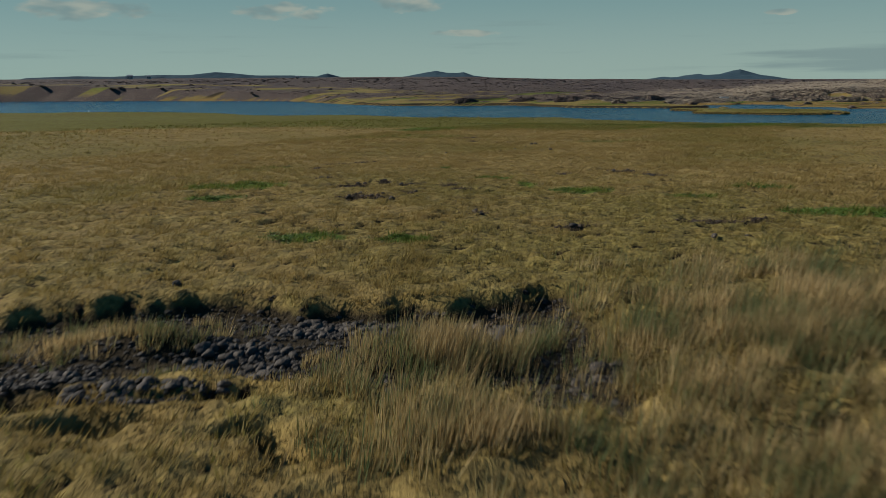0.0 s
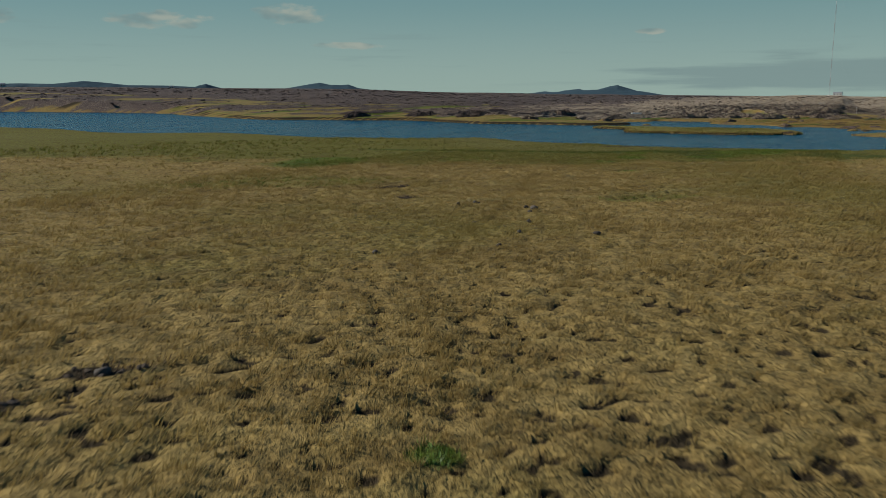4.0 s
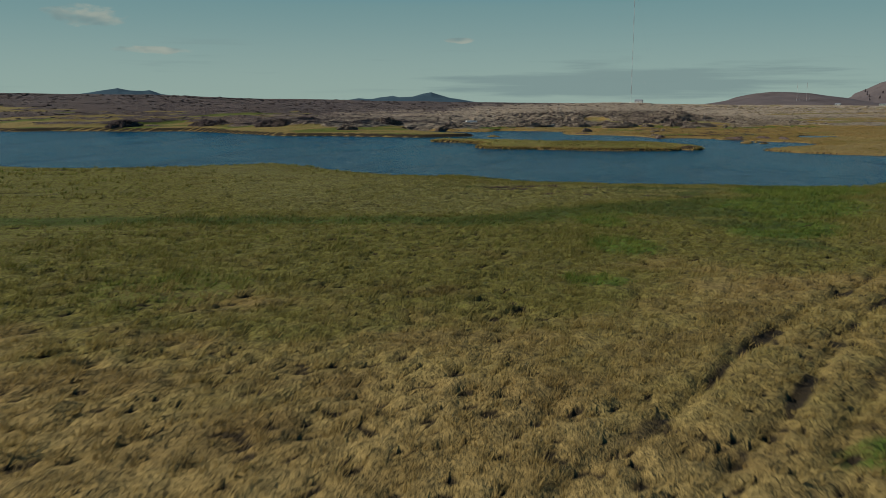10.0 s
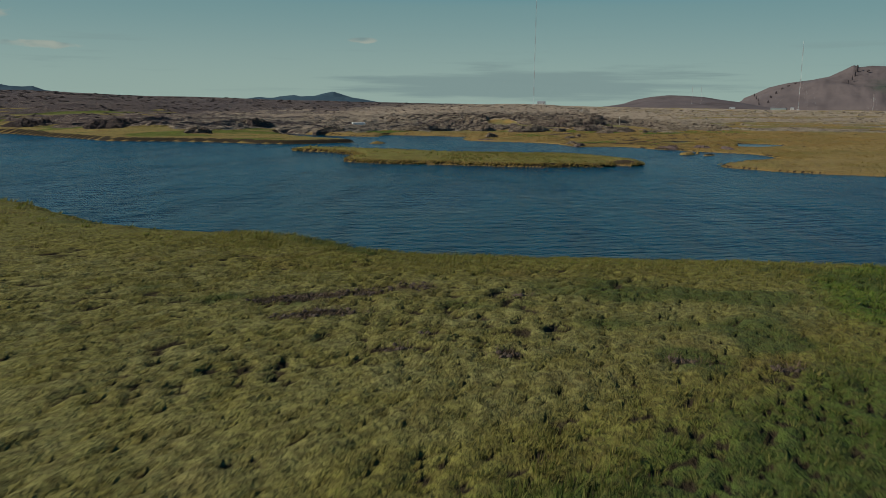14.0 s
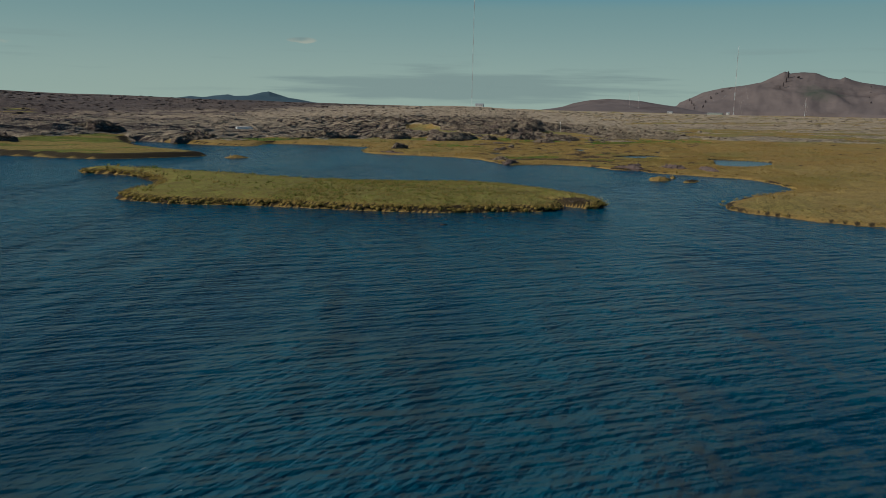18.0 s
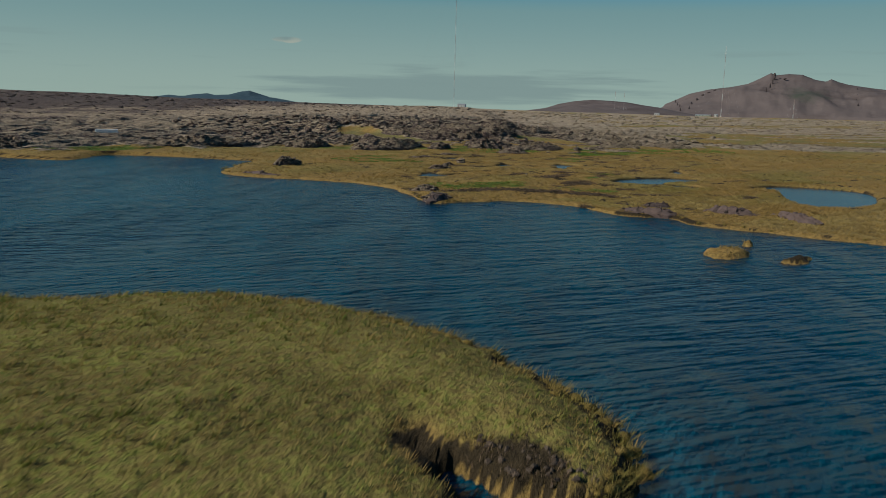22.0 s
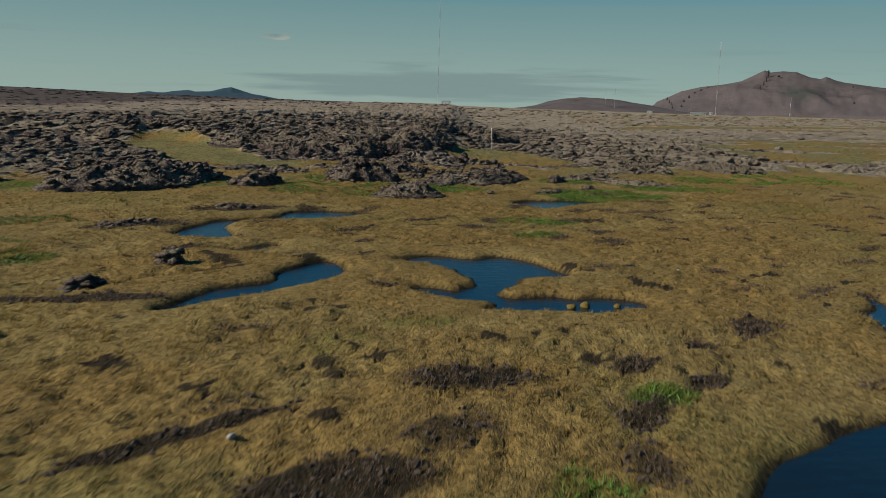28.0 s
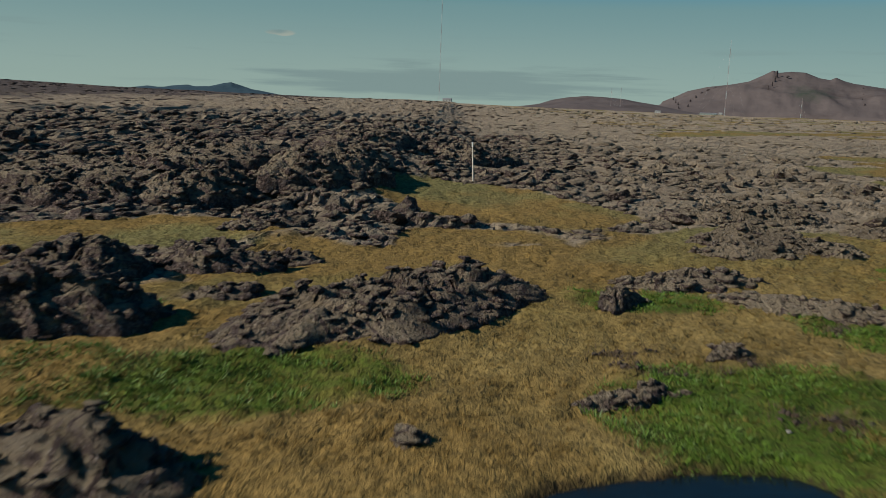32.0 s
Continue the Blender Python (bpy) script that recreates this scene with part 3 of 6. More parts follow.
PEAT_SHORE = [(160.6, 254.6, 1, 0.8, 0, 0.6), (155.7, 241, 1, 0.7, 0, 0.7), (153.6, 236, 2, 0.6, -50, 0.9), (149, 237.8, 0.6, 2.6, 15, 0.9), (156.2, 257.3, 2.6, 0.35, 10, 1),
              (157.8, 253.9, 1.7, 1, -20, 0.9), (163, 257, 1.7, 0.9, -20, 0.75), (167.5, 255.8, 0.8, 0.5, 0, 0.8), (170.4, 255.9, 0.6, 0.5, 0, 0.8), (168.1, 253.9, 0.7, 0.5, 0, 0.8), (173.3, 256.3, 1.3, 0.6, 30, 0.75),
              (165, 253.2, 1.1, 0.5, 20, 0.7)]
PEAT_NORTH = [(157, 269.9, 2.8, 0.6, -22, 0.95), (163, 251.4, 1.2, 0.5, 60, 0.6), (187.4, 283.4, 1.2, 0.5, 0, 0.7), (184, 272.8, 1, 0.6, 0, 0.6), (181.8, 270.1, 1, 0.5, 0, 0.6), (186.5, 276.5, 1.4, 0.5, -30, 0.7),
              (190, 279.6, 1.6, 0.6, -20, 0.6), (178.3, 281, 1.5, 0.5, 0, 0.7), (172.3, 279.4, 1.5, 0.5, 10, 0.6), (176.9, 286, 1.2, 0.4, 0, 0.5), (193, 277.5, 1.6, 0.6, 0, 0.6), (162.8, 285.4, 2.6, 1.2, 0, 0.9), (170, 289.4, 2.8, 1, -10, 0.8), (144.4, 228.2, 2.1, 0.7, -65, 0.9), (147.4, 230.6, 1.2, 0.6, -20, 0.9), (149.6, 225.4, 1.7, 0.7, -70, 0.9),
              (109.4, 200.8, 1.1, 0.5, 100, 0.8)]
PEAT_MEADOW = [(0.5, 30.2, 1.1, 0.45, 5, 0.8), (2.2, 32.8, 0.45, 0.3, 0, 0.8), (4.5, 25.3, 0.35, 0.3, 0, 0.8), (7.1, 22, 0.5, 0.25, 0, 0.7), (-0.5, 35.7, 0.8, 0.35, 20, 0.8), (2.1, 36.2, 0.6, 0.3, 20, 0.8), (1.0, 37.2, 0.3, 0.3, 0, 0.8), (-2.1, 39.1, 0.5, 0.3, 0, 0.8), (-0.9, 51.4, 0.7, 0.35, 0, 0.8), (-2.4, 49.7, 0.7, 0.5, 0, 0.8), (-5.2, 48.2, 0.5, 0.3, 0, 0.7), (-3.3, 46.3, 0.4, 0.3, 0, 0.7),
               (4.0, 35.5, 0.4, 0.3, 0, 0.9), (4.4, 33.8, 0.45, 0.35, 0, 0.9), (14.5, 45.2, 0.9, 0.4, 30, 0.8), (15.7, 43, 0.9, 0.5, -50, 0.7), (10.8, 43, 0.45, 0.3, 0, 0.8), (8.5, 87.3, 1.0, 0.4, 10, 0.9), (8.5, 81.8, 0.6, 0.3, 0, 0.8),
               (52.8, 142.9, 0.3, 0.2, 0, 0.9), (46.2, 138.9, 0.3, 0.25, 0, 0.9), (48.4, 137.1, 0.35, 0.2, 0, 0.9), (51.7, 134.8, 0.3, 0.3, 0, 0.9), (53.3, 133.1, 0.3, 0.3, 0, 0.9), (47.8, 139.8, 0.4, 0.2, 0, 0.9)]
spots = random.Random(77)
PEAT_SPOTS = []
for _ in range(110):
    sy = spots.uniform(226, 292)
    PEAT_SPOTS.append((102.5 + 1.06 * (sy - 200) + spots.uniform(-24, 34), sy, spots.uniform(0.3, 1.1), spots.uniform(0.2, 0.5), spots.uniform(-60, 20), spots.uniform(0.4, 0.7)))
PEAT = PEAT_SPOTS + PEAT_MEADOW + PEAT_SOUTH + PEAT_SHORE + PEAT_NORTH
RUST = [(188.5, 289.2, 4.5, 1.7, -30, 1), (181, 288, 4.5, 2.2, -10, 1), (176, 285, 4, 2, 0, .7), (171, 263.5, 2.6, 1.4, -45, .8), (173.5, 273.5, 1.6, 1, 0, .7), (168, 268.6, 1.2, 1.6, -40, .5), (158, 262, 4, 4, 0, .5), (141, 242, 3, 1.5, 0, .6), (192, 281.5, 6, 2.5, -30, .5)]


def patches(x, y, table):
    total = np.zeros(x.shape)
    for cx, cy, a, b, turn, strength in table:
        near = (np.abs(x - cx) < 2.2 * max(a, b)) & (np.abs(y - cy) < 2.2 * max(a, b))
        if near.any():
            dx, dy = x[near] - cx, y[near] - cy
            c, s = math.cos(radians(turn)), math.sin(radians(turn))
            r = np.hypot((dx * c + dy * s) / a, (dy * c - dx * s) / b)
            total[near] = np.maximum(total[near], strength * smooth(1.45, 0.55, r))
    return total


# wheel ruts and trails across the meadow: way, half width, depth
TRACKS = [([(-40, 89.2), (-15.7, 88.9), (-6.9, 87.6), (1.8, 87.2), (6.3, 88.6), (8, 89.5), (11.1, 91.7), (14.2, 93.2), (18.5, 95.6), (24.3, 99.7), (26.9, 101), (30.2, 103.2), (35.1, 106), (39.6, 108), (52, 114)], 0.23, 1.0),
          ([(6.8, 87.6), (9.7, 89), (14, 91.6), (19, 94), (25.9, 98.7), (28.5, 100.1), (30.5, 101.5), (33.6, 103.6), (39.6, 106.8), (52, 112.4)], 0.21, 0.9),
          ([(25, 96.6), (28.9, 99.2), (31.9, 101), (34.8, 102.6), (44, 107.4)], 0.2, 0.6),
          ([(9.7, 89), (13.5, 89), (18.1, 91.5), (23.9, 93.5), (36, 97.5)], 0.22, 0.7),
          ([(30, 70.8), (25.7, 64.4), (23.6, 59.7), (20.4, 55.5), (18.3, 52.7), (16.4, 49.6), (14.6, 48), (12.9, 46.2)], 0.17, 0.7),
          ([(22.9, 102), (23.7, 103.2), (25.5, 105.7), (27.7, 108.9), (28.5, 109.7)], 0.2, 0.55)]
PALE_PATH = [(2, 79.0), (8.5, 79.5), (13.3, 79.7), (16.1, 79.8), (19.8, 80.8), (24.9, 83), (36, 88)]
HOLLOWS = [(-0.6, 8.7, 0.8, 0.25), (-1.9, 7.8, 0.7, 0.25), (3.2, 9.2, 0.35, 0.7), (0.45, 6.8, 0.22, 0.25), (0.8, 6.45, 0.28, 0.16), (0.1, 7.1, 0.35, 0.14), (6.7, 7.0, 0.8, 0.4), (7.8, 7.4, 0.3, 0.6), (-3.6, 8.6, 0.9, 0.3), (1.9, 8.2, 0.3, 0.4), (4.2, 8.4, 0.3, 0.4), (8.6, 9.2, 0.4, 0.3), (12.0, 6.6, 0.5, 0.4), (7.2, 11.6, 0.4, 0.3), (9.2, 6.4, 0.5, 0.5), (5.0, 7.6, 0.3, 0.5), (10.6, 8.2, 0.5, 0.4), (6.0, 9.9, 0.4, 0.4)]


def from_line(x, y, way, reach=3.0):
    """Distance to an open line, no more than reach."""
    out = np.full(x.shape, reach)
    for (ax, ay), (bx, by) in zip(way[:-1], way[1:]):
        near = (x > min(ax, bx) - reach) & (x < max(ax, bx) + reach) & (y > min(ay, by) - reach) & (y < max(ay, by) + reach)
        if near.any():
            ex, ey = bx - ax, by - ay
            wx, wy = x[near] - ax, y[near] - ay
            t = np.clip((wx * ex + wy * ey) / (ex * ex + ey * ey), 0, 1)
            out[near] = np.minimum(out[near], np.hypot(wx - ex * t, wy - ey * t))
    return out


def turf(x, y, short):
    """Soft swells of the turf, and the holes between its tufts, which are painted shade-dark."""
    lump = np.interp(y, [52, 64, 90, 104], [1.0, 0.3, 0.3, 0.8])
    swell = (0.05 + 0.13 * lump) * (fbm(x / 0.9, y / 0.8, 3, 103) - 0.5) + 0.14 * (fbm(x / 3.4, y / 3.0, 2, 107) - 0.5)
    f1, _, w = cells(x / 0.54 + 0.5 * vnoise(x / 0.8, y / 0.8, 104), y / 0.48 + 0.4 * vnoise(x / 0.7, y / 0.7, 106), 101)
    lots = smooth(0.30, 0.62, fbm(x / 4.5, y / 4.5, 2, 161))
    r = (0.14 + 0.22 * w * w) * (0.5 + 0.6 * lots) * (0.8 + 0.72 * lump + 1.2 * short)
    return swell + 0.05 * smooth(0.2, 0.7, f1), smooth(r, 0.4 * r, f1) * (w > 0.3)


def land(x, y):
    """Height of the ground and its zones (lava, green, peat with painted shade, rust) at plan points."""
    x, y = np.asarray(x, float), np.asarray(y, float)
    wob = 0.9 * (fbm(x / 2.2, y / 2.2, 3, 5) - 0.5) * smooth(900, 300, np.hypot(x - 100, y - 200))
    lake = inside(x, y, LAKE) + wob
    isle = inside(x, y, ISLAND, 30.0) + 0.7 * (fbm(x / 0.9, y / 0.9, 2, 8) - 0.5)
    main = isle.copy()
    for ix, iy, rx, ry, ih in ISLETS:
        near = (np.abs(x - ix) < 2.5 * rx) & (np.abs(y - iy) < 2.5 * rx)
        if near.any():
            r = np.hypot((x[near] - ix) / rx, (y[near] - iy) / ry)
            isle[near] = np.maximum(isle[near], (1 - r) * 0.9 * ih + 0.25 * (fbm(x[near] / 0.7, y[near] / 0.7, 2, 9) - 0.5))
    water = np.minimum(lake, -isle)
    dry = -water
    south = south_side(x, y)
    # the southern meadow slopes gently to the shore
    meadow = np.interp(dry, [0, 0.5, 1.5, 4, 9, 20, 60, 100, 122, 140, 170], [0.1, 0.35, 0.5, 0.7, 1.0, 1.45, 2.2, 2.75, 3.4, 3.95, 4.15])
    meadow += 0.25 * (fbm(x / 14, y / 14, 3, 21) - 0.5) * smooth(2, 12, dry)
    # the stony gully at the start
    gully = smooth(14.3, 13.7, y + 0.35 * np.sin(x * 0.9) + 1.1 * (fbm(x * 1.4, y * 1.4, 3, 31) - 0.5)) * smooth(8.9, 9.6, y + 0.12 * x + 1.2 * (fbm(x / 1.2, y / 1.2, 2, 33) - 0.5)) * smooth(6.5, 4.5, x + 1.5 * (fbm(x / 2, y / 2, 2, 3) - 0.5)) * smooth(-14, -6, x)
    meadow = meadow - 0.45 * gully * (1 - 0.75 * np.exp(-(((x - 2.4) / 1.5) ** 2 + ((y - 11) / 0.9) ** 2)) - 0.8 * np.exp(-(((x + 2.4) / 1.5) ** 2 + ((y - 11.9) / 0.6) ** 2)))
    # the wheel ruts across the meadow
    rut = np.zeros(x.shape)
    bend = 0.35 * (fbm(x / 2.5, y / 2.5, 2, 77) - 0.5)
    for way, wide, deep in TRACKS:
        rut = np.maximum(rut, deep * np.interp(x, [10, 13, 24, 29], [1, 0.45, 0.45, 1]) * np.exp(-((from_line(x, y, way) + bend) / wide) ** 2) * (from_line(x, y, way) < 2.9))
    meadow = meadow - 0.17 * rut * south
    for hx, hy, ha, hb in HOLLOWS:
        meadow = meadow - 0.8 * np.exp(-(((x - hx + bend) / ha) ** 2 + ((y - hy + 1.4 * bend) / hb) ** 2) ** 2)
    # the northern marsh and the lava beyond
    marsh = np.interp(dry, [0, 0.4, 1.5, 6, 20, 60], [0.08, 0.2, 0.24, 0.26, 0.3, 0.36]) + 0.4 * smooth(0.1, 1.2, dry) * smooth(112, 100, x) + 0.2 * (fbm(x / 5, y / 5, 3, 41) - 0.42) * smooth(1, 6, dry)
    beyond = y - lava_edge(x)
    away = np.hypot(x - 100, y - 150)
    q, v = 0.59 * x + 0.807 * y, 0.807 * x - 0.59 * y
    rough = fbm(x / 7, y / 7, 4, 51)
    lava = smooth(-2, 5, beyond + 16 * (rough - 0.5)) * ~south
    vale = np.exp(-(((x - 211.5) / 7) ** 2 + ((y - 315) / 11) ** 2)) + 0.8 * np.exp(-(((q - 420 - 0.15 * v) / 7) ** 2)) * smooth(12, 30, v) * smooth(120, 70, v)
    vale = np.maximum(vale, np.exp(-(((q - 461 - 0.84 * v) / 9) ** 2)) * smooth(10, 25, v) * smooth(170, 100, v))
    vale = np.maximum(vale, 1.1 * np.exp(-(((x - 179.5) / 6) ** 2 + ((y - 326) / 17) ** 2)))
    vale = np.maximum(vale, 1.1 * np.exp(-(((x - 189) / 11) ** 2 + ((y - 312) / 4.2) ** 2)))
    vale = np.maximum(vale, np.exp(-(((x - 203) / 4) ** 2 + ((y - 300) / 5) ** 2)))
    # grassy strips between the flows towards the mountain
    vale = np.maximum(vale, 0.85 * smooth(0.54, 0.64, fbm(q / 8, v / 40, 3, 301)) * smooth(4, 24, v))
    # and along the lake's far side, with low dark scarps between
    west = smooth(128, 96, x) * ~south
    vale = np.maximum(vale, west * smooth(0.50, 0.58, fbm(x / 42 + 0.05 * y, y / 13, 3, 311)) * smooth(220, 90, beyond))
    lava = lava * (1 - smooth(0.35, 0.75, vale + 0.5 * (rough - 0.5)))
    rise = np.interp(beyond, [-12, 0, 20, 60, 150, 400], [0.0, 0.45, 1.2, 2.0, 2.8, 4.0])
    plateau = 1.7 * smooth(-15, -24, v + 5 * (rough - 0.5)) * smooth(372, 382, q + 5 * (rough - 0.5)) * smooth(-120, -60, v)
    compass = np.degrees(np.arctan2(x - 100, y - 150))
    slope = np.interp(compass, [-60, -20, 0, 7, 16, 23, 33, 50, 90, 120], [0.66, 0.72, 0.66, 0.42, 0.27, 0.19, 0.07, -0.08, -0.08, -0.08])
    horizon = smooth(260, 1100, away) * (2.0 + 5 * (fbm(x / 160, y / 160, 3, 71) - 0.5) * smooth(200, 600, away) * smooth(3000, 1500, away)) + away * np.tan(np.radians(slope)) * smooth(150, 700, away)
    north = marsh + rise + plateau * (1 - 0.8 * smooth(0.3, 0.7, vale)) + horizon
    # blocks, cracks and pressure ridges
    f1, f2, who = cells(x / 2.6 + 0.6 * vnoise(x / 2, y / 2, 9), y / 2.1 + 0.6 * vnoise(x / 2, y / 2, 10), 81)
    g1, g2, who2 = cells(x / 0.95, y / 0.8, 91)
    relief = (0.75 * (who - 0.35) * smooth(0.02, 0.28, f2 - f1) - 0.45 * smooth(0.16, 0.0, f2 - f1) + 0.30 * (who2 - 0.4) * smooth(0.0, 0.2, g2 - g1) + 1.6 * (fbm(x / 9, y / 9, 3, 95) - 0.5) + 0.5 * (0.5 - np.abs(2 * fbm(x / 1.9, y / 1.5, 3, 97) - 1)))
    ledge = fbm(x / 26 + 0.07 * y, y / 9, 4, 321)
    relief = relief + west * (0.8 * smooth(0.48, 0.51, ledge) + 0.7 * smooth(0.60, 0.63, ledge)) * smooth(0, 14, dry)
    relief = relief * (0.26 + 0.44 * smooth(-6, -24, v)) * smooth(1500, 250, away)
    north = north + lava * relief
    z = np.where(south, meadow, north)
    # short hay-coloured turf by the shore, a dark green wet band before it, olive turf round both
    blur = fbm(x / 6, y / 6, 3, 121) - 0.5
    edge = y - np.interp(x, [5, 13, 28, 31, 33, 36, 38, 41, 44, 50, 60, 74, 90], [140, 136, 132, 131, 129.3, 128.2, 128.2, 130.3, 131, 132.2, 135.3, 141, 146]) + 3 * blur
    pale = 0.5 * smooth(-0.5, 2.5, edge) * smooth(16, 30, x) * smooth(1.5, 12, dry + 6 * blur) * south
    pale = np.maximum(pale, 0.5 * np.exp(-((from_line(x, y, PALE_PATH) + 1.2 * blur) / 0.7) ** 2) * south)
    # turf
    swell, hole = turf(x, y, pale)
    hole = hole * np.where(south, 1.0, 0.55)
    z = z + (swell * (1 + 1.3 * smooth(9, 5, y) * south) - (0.10 + 0.08 * pale) * hole) * np.where(south, 1.0, 1.5) * (1 - lava) * smooth(0.6, 3, dry) * (1 - 0.7 * gully * south)
    # wheel marks in the wet ground by the pools
    for x0, y0 in ((178.0, 285.6), (177.6, 285.6), (177.1, 285.6)):
        line = (x - x0) - 0.53 * (y - y0) + 0.15 * np.sin(y * 1.7 + x0)
        z = z - 0.10 * np.exp(-(line / 0.14) ** 2) * smooth(281.2, 282.2, y) * smooth(285.9, 285.0, y) * (np.abs(x - 176.7) < 4)
    # the island, with its rounded grassy edge
    z = np.where(isle > -0.05, np.interp(isle, [-0.05, 0.15, 0.7, 2, 5, 10], [0.0, 0.30, 0.52, 0.75, 0.9, 0.95]) + 0.55 * swell - 0.07 * hole, z)
    bed = -np.interp(water, [0, 0.6, 3, 12], [0.02, 0.25, 0.7, 1.6])
    z = np.where(water > 0, bed, z)
    wet, bank = np.zeros(x.shape, bool), np.zeros(x.shape)
    for k, poly in POOL_CURVES.items():
        near = (np.abs(x - poly[:, 0].mean()) < 16) & (np.abs(y - poly[:, 1].mean()) < 16)
        if near.any():
            level = POOL_LEVEL.get(k, 0.12)
            p = inside(x[near], y[near], poly) + 0.22 * (fbm(x[near] / 0.7, y[near] / 0.7, 2, 111) - 0.5)
            pit = level + np.interp(p, [-2.4, -0.9, -0.35, 0.0, 0.3, 1.5], [0.42, 0.27, 0.17, -0.04, -0.22, -0.5])
            zz = z[near]
            z[near] = np.where(p > -0.02, pit, np.where((p > -2.4) & ~wet[near], np.minimum(np.maximum(zz, level + 0.24 * smooth(0, -0.4, p)), pit + 0.02 + 0.3 * swell[near]), zz))
            wet[near] |= p > -0.02
            bank[near] = np.maximum(bank[near], 0.62 * smooth(-0.48, -0.12, p) * (p < 0.3))
    wander = 60 * (fbm(x / 45, y / 45, 3, 351) - 0.5) * smooth(16, 70, np.abs(x - centre_line(y)))
    green = np.maximum(patches(x, y, GREEN), 0.10 * smooth(60, 40, y) * south * smooth(12, 16, y)) + 0.24 * smooth(10, 7, y) * south
    pale = np.where(south, pale, (0.85 - 0.5 * west) * smooth(-14, 4, beyond + 8 * blur))
    band = np.exp(-(((edge + 2.6) / 2.8) ** 2)) * smooth(6, 14, x) * smooth(66, 50, x) * south
    green = np.maximum(green, np.maximum(0.66 * band, 0.32 * smooth(110, 126, y + 10 * blur) * south * (1 - pale)))
    deep = 0.72 * band + 0.85 * smooth(0.0, 0.25, blur) * smooth(38, 44, x) * smooth(108, 116, y) * south
    deep = np.maximum(deep, 0.25 * smooth(14.5, 12, y + 6 * blur) * south)
    green = np.maximum(green, 0.6 * west * smooth(0.5, 0.62, fbm(x / 14, y / 5, 2, 331)))
    olive = 0.4 * west + 0.95 * smooth(102, 118, y + 14 * blur + wander) * south + 0.3 * smooth(38, 14, y + 14 * blur + wander) * south
    # peat patches and ruts; the gully bed also gets its shade painted here
    peat = np.maximum(np.maximum(patches(x, y, PEAT), 0.95 * rut * south * smooth(0.30, 0.52, fbm(x / 1.6, y / 1.6, 2, 131))), 0.9 * gully)
    # the black shade inside the hollows is painted on
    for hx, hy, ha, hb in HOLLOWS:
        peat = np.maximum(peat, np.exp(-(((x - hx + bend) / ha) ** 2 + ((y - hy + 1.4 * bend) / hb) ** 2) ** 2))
    # a dark ring paints the shade of the undercut pool banks
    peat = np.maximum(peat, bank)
    # shade between the tufts, painted into the turf holes
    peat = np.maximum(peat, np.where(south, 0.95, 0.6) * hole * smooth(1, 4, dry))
    rust = np.maximum(patches(x, y, RUST), (0.32 * smooth(4, 0.5, dry) + 0.4 * smooth(1.6, 0.5, dry)) * ~south)
    peat = np.maximum(peat, west * smooth(2.2, 1.2, dry) * (dry > 0) * (isle < -3))
    peat = np.maximum(peat, 0.8 * smooth(0.9, 0.3, dry) * (dry > 0) * smooth(0.45, 0.6, fbm(x / 2.6, y / 2.6, 3, 151)) * ~south)
    rust = np.maximum(rust, 0.22 * smooth(40, 62, y + wander) * smooth(126, 104, y + wander) * south)
    rust = np.maximum(rust, (0.28 + 0.5 * smooth(0.3, 0.7, fbm(x / 7, y / 5, 3, 341)) + 0.08 * smooth(284, 296, y)) * (1 - 0.85 * west) * (y > 222) * ~south)
    rust = np.where(isle > 0, 0.12 + 0.6 * smooth(1.2, 0.2, isle), rust)
    # dark band for the shade under the island's overhanging edge
    peat = np.where((main > -0.1) & (main < 0.42), 0.95, peat)
    green = np.where(isle > 0, 0.46, green)
    patch_lava = 0.9 * smooth(0.72, 0.78, fbm(x / 1.5, y / 1.5, 3, 141)) * (x > 138) * (y > 222) * smooth(0.5, 3, dry) * ~south
    peat = np.maximum(peat, 0.8 * patch_lava * smooth(300, 270, y))
    clip = lambda q: np.clip(q, 0, 1)
    return z, np.stack([lava, clip(green), clip(peat), clip(rust), clip(pale), clip(olive), clip(deep), hole], -1)


def centre_line(y):
    return np.interp(y, [-60, 0, 30, 60, 95, 130, 165, 205, 250, 280, 330, 700, 4000], [2, 2, 2.5, 6, 20, 44, 75.5, 116, 158, 184, 226, 520, 2600])


def set_zones(me, zone):
    both = zone.reshape(-1, 8).astype(np.float32)
    for name, cols in (("zone", both[:, :4]), ("tone", both[:, 4:])):
        me.attributes.new(name, "FLOAT_COLOR", "POINT").data.foreach_set("color", np.ascontiguousarray(cols).ravel())


def grid_mesh(name, X, Y, Z, zone=None, mat=None):
    ny, nx = X.shape
    me = bpy.data.meshes.new(name)
    co = np.stack([X, Y, Z], -1).reshape(-1, 3).astype(np.float32)
    i = np.arange(nx * ny).reshape(ny, nx)
    quads = np.stack([i[:-1, :-1], i[:-1, 1:], i[1:, 1:], i[1:, :-1]], -1).reshape(-1, 4).astype(np.int32)
    me.vertices.add(len(co))
    me.vertices.foreach_set("co", co.ravel())
    me.loops.add(quads.size)
    me.loops.foreach_set("vertex_index", quads.ravel())
    me.polygons.add(len(quads))
    me.polygons.foreach_set("loop_start", np.arange(len(quads), dtype=np.int32) * 4)
    me.polygons.foreach_set("use_smooth", np.ones(len(quads), bool) if zone is None else (zone.reshape(-1, 8)[quads[:, 0], 0] < 0.4) | (np.hypot(co[quads[:, 0], 0] - 190, co[quads[:, 0], 1] - 260) > 150))
    me.update()
    if zone is not None:
        set_zones(me, zone)
    if mat:
        me.materials.append(mat)
    return me


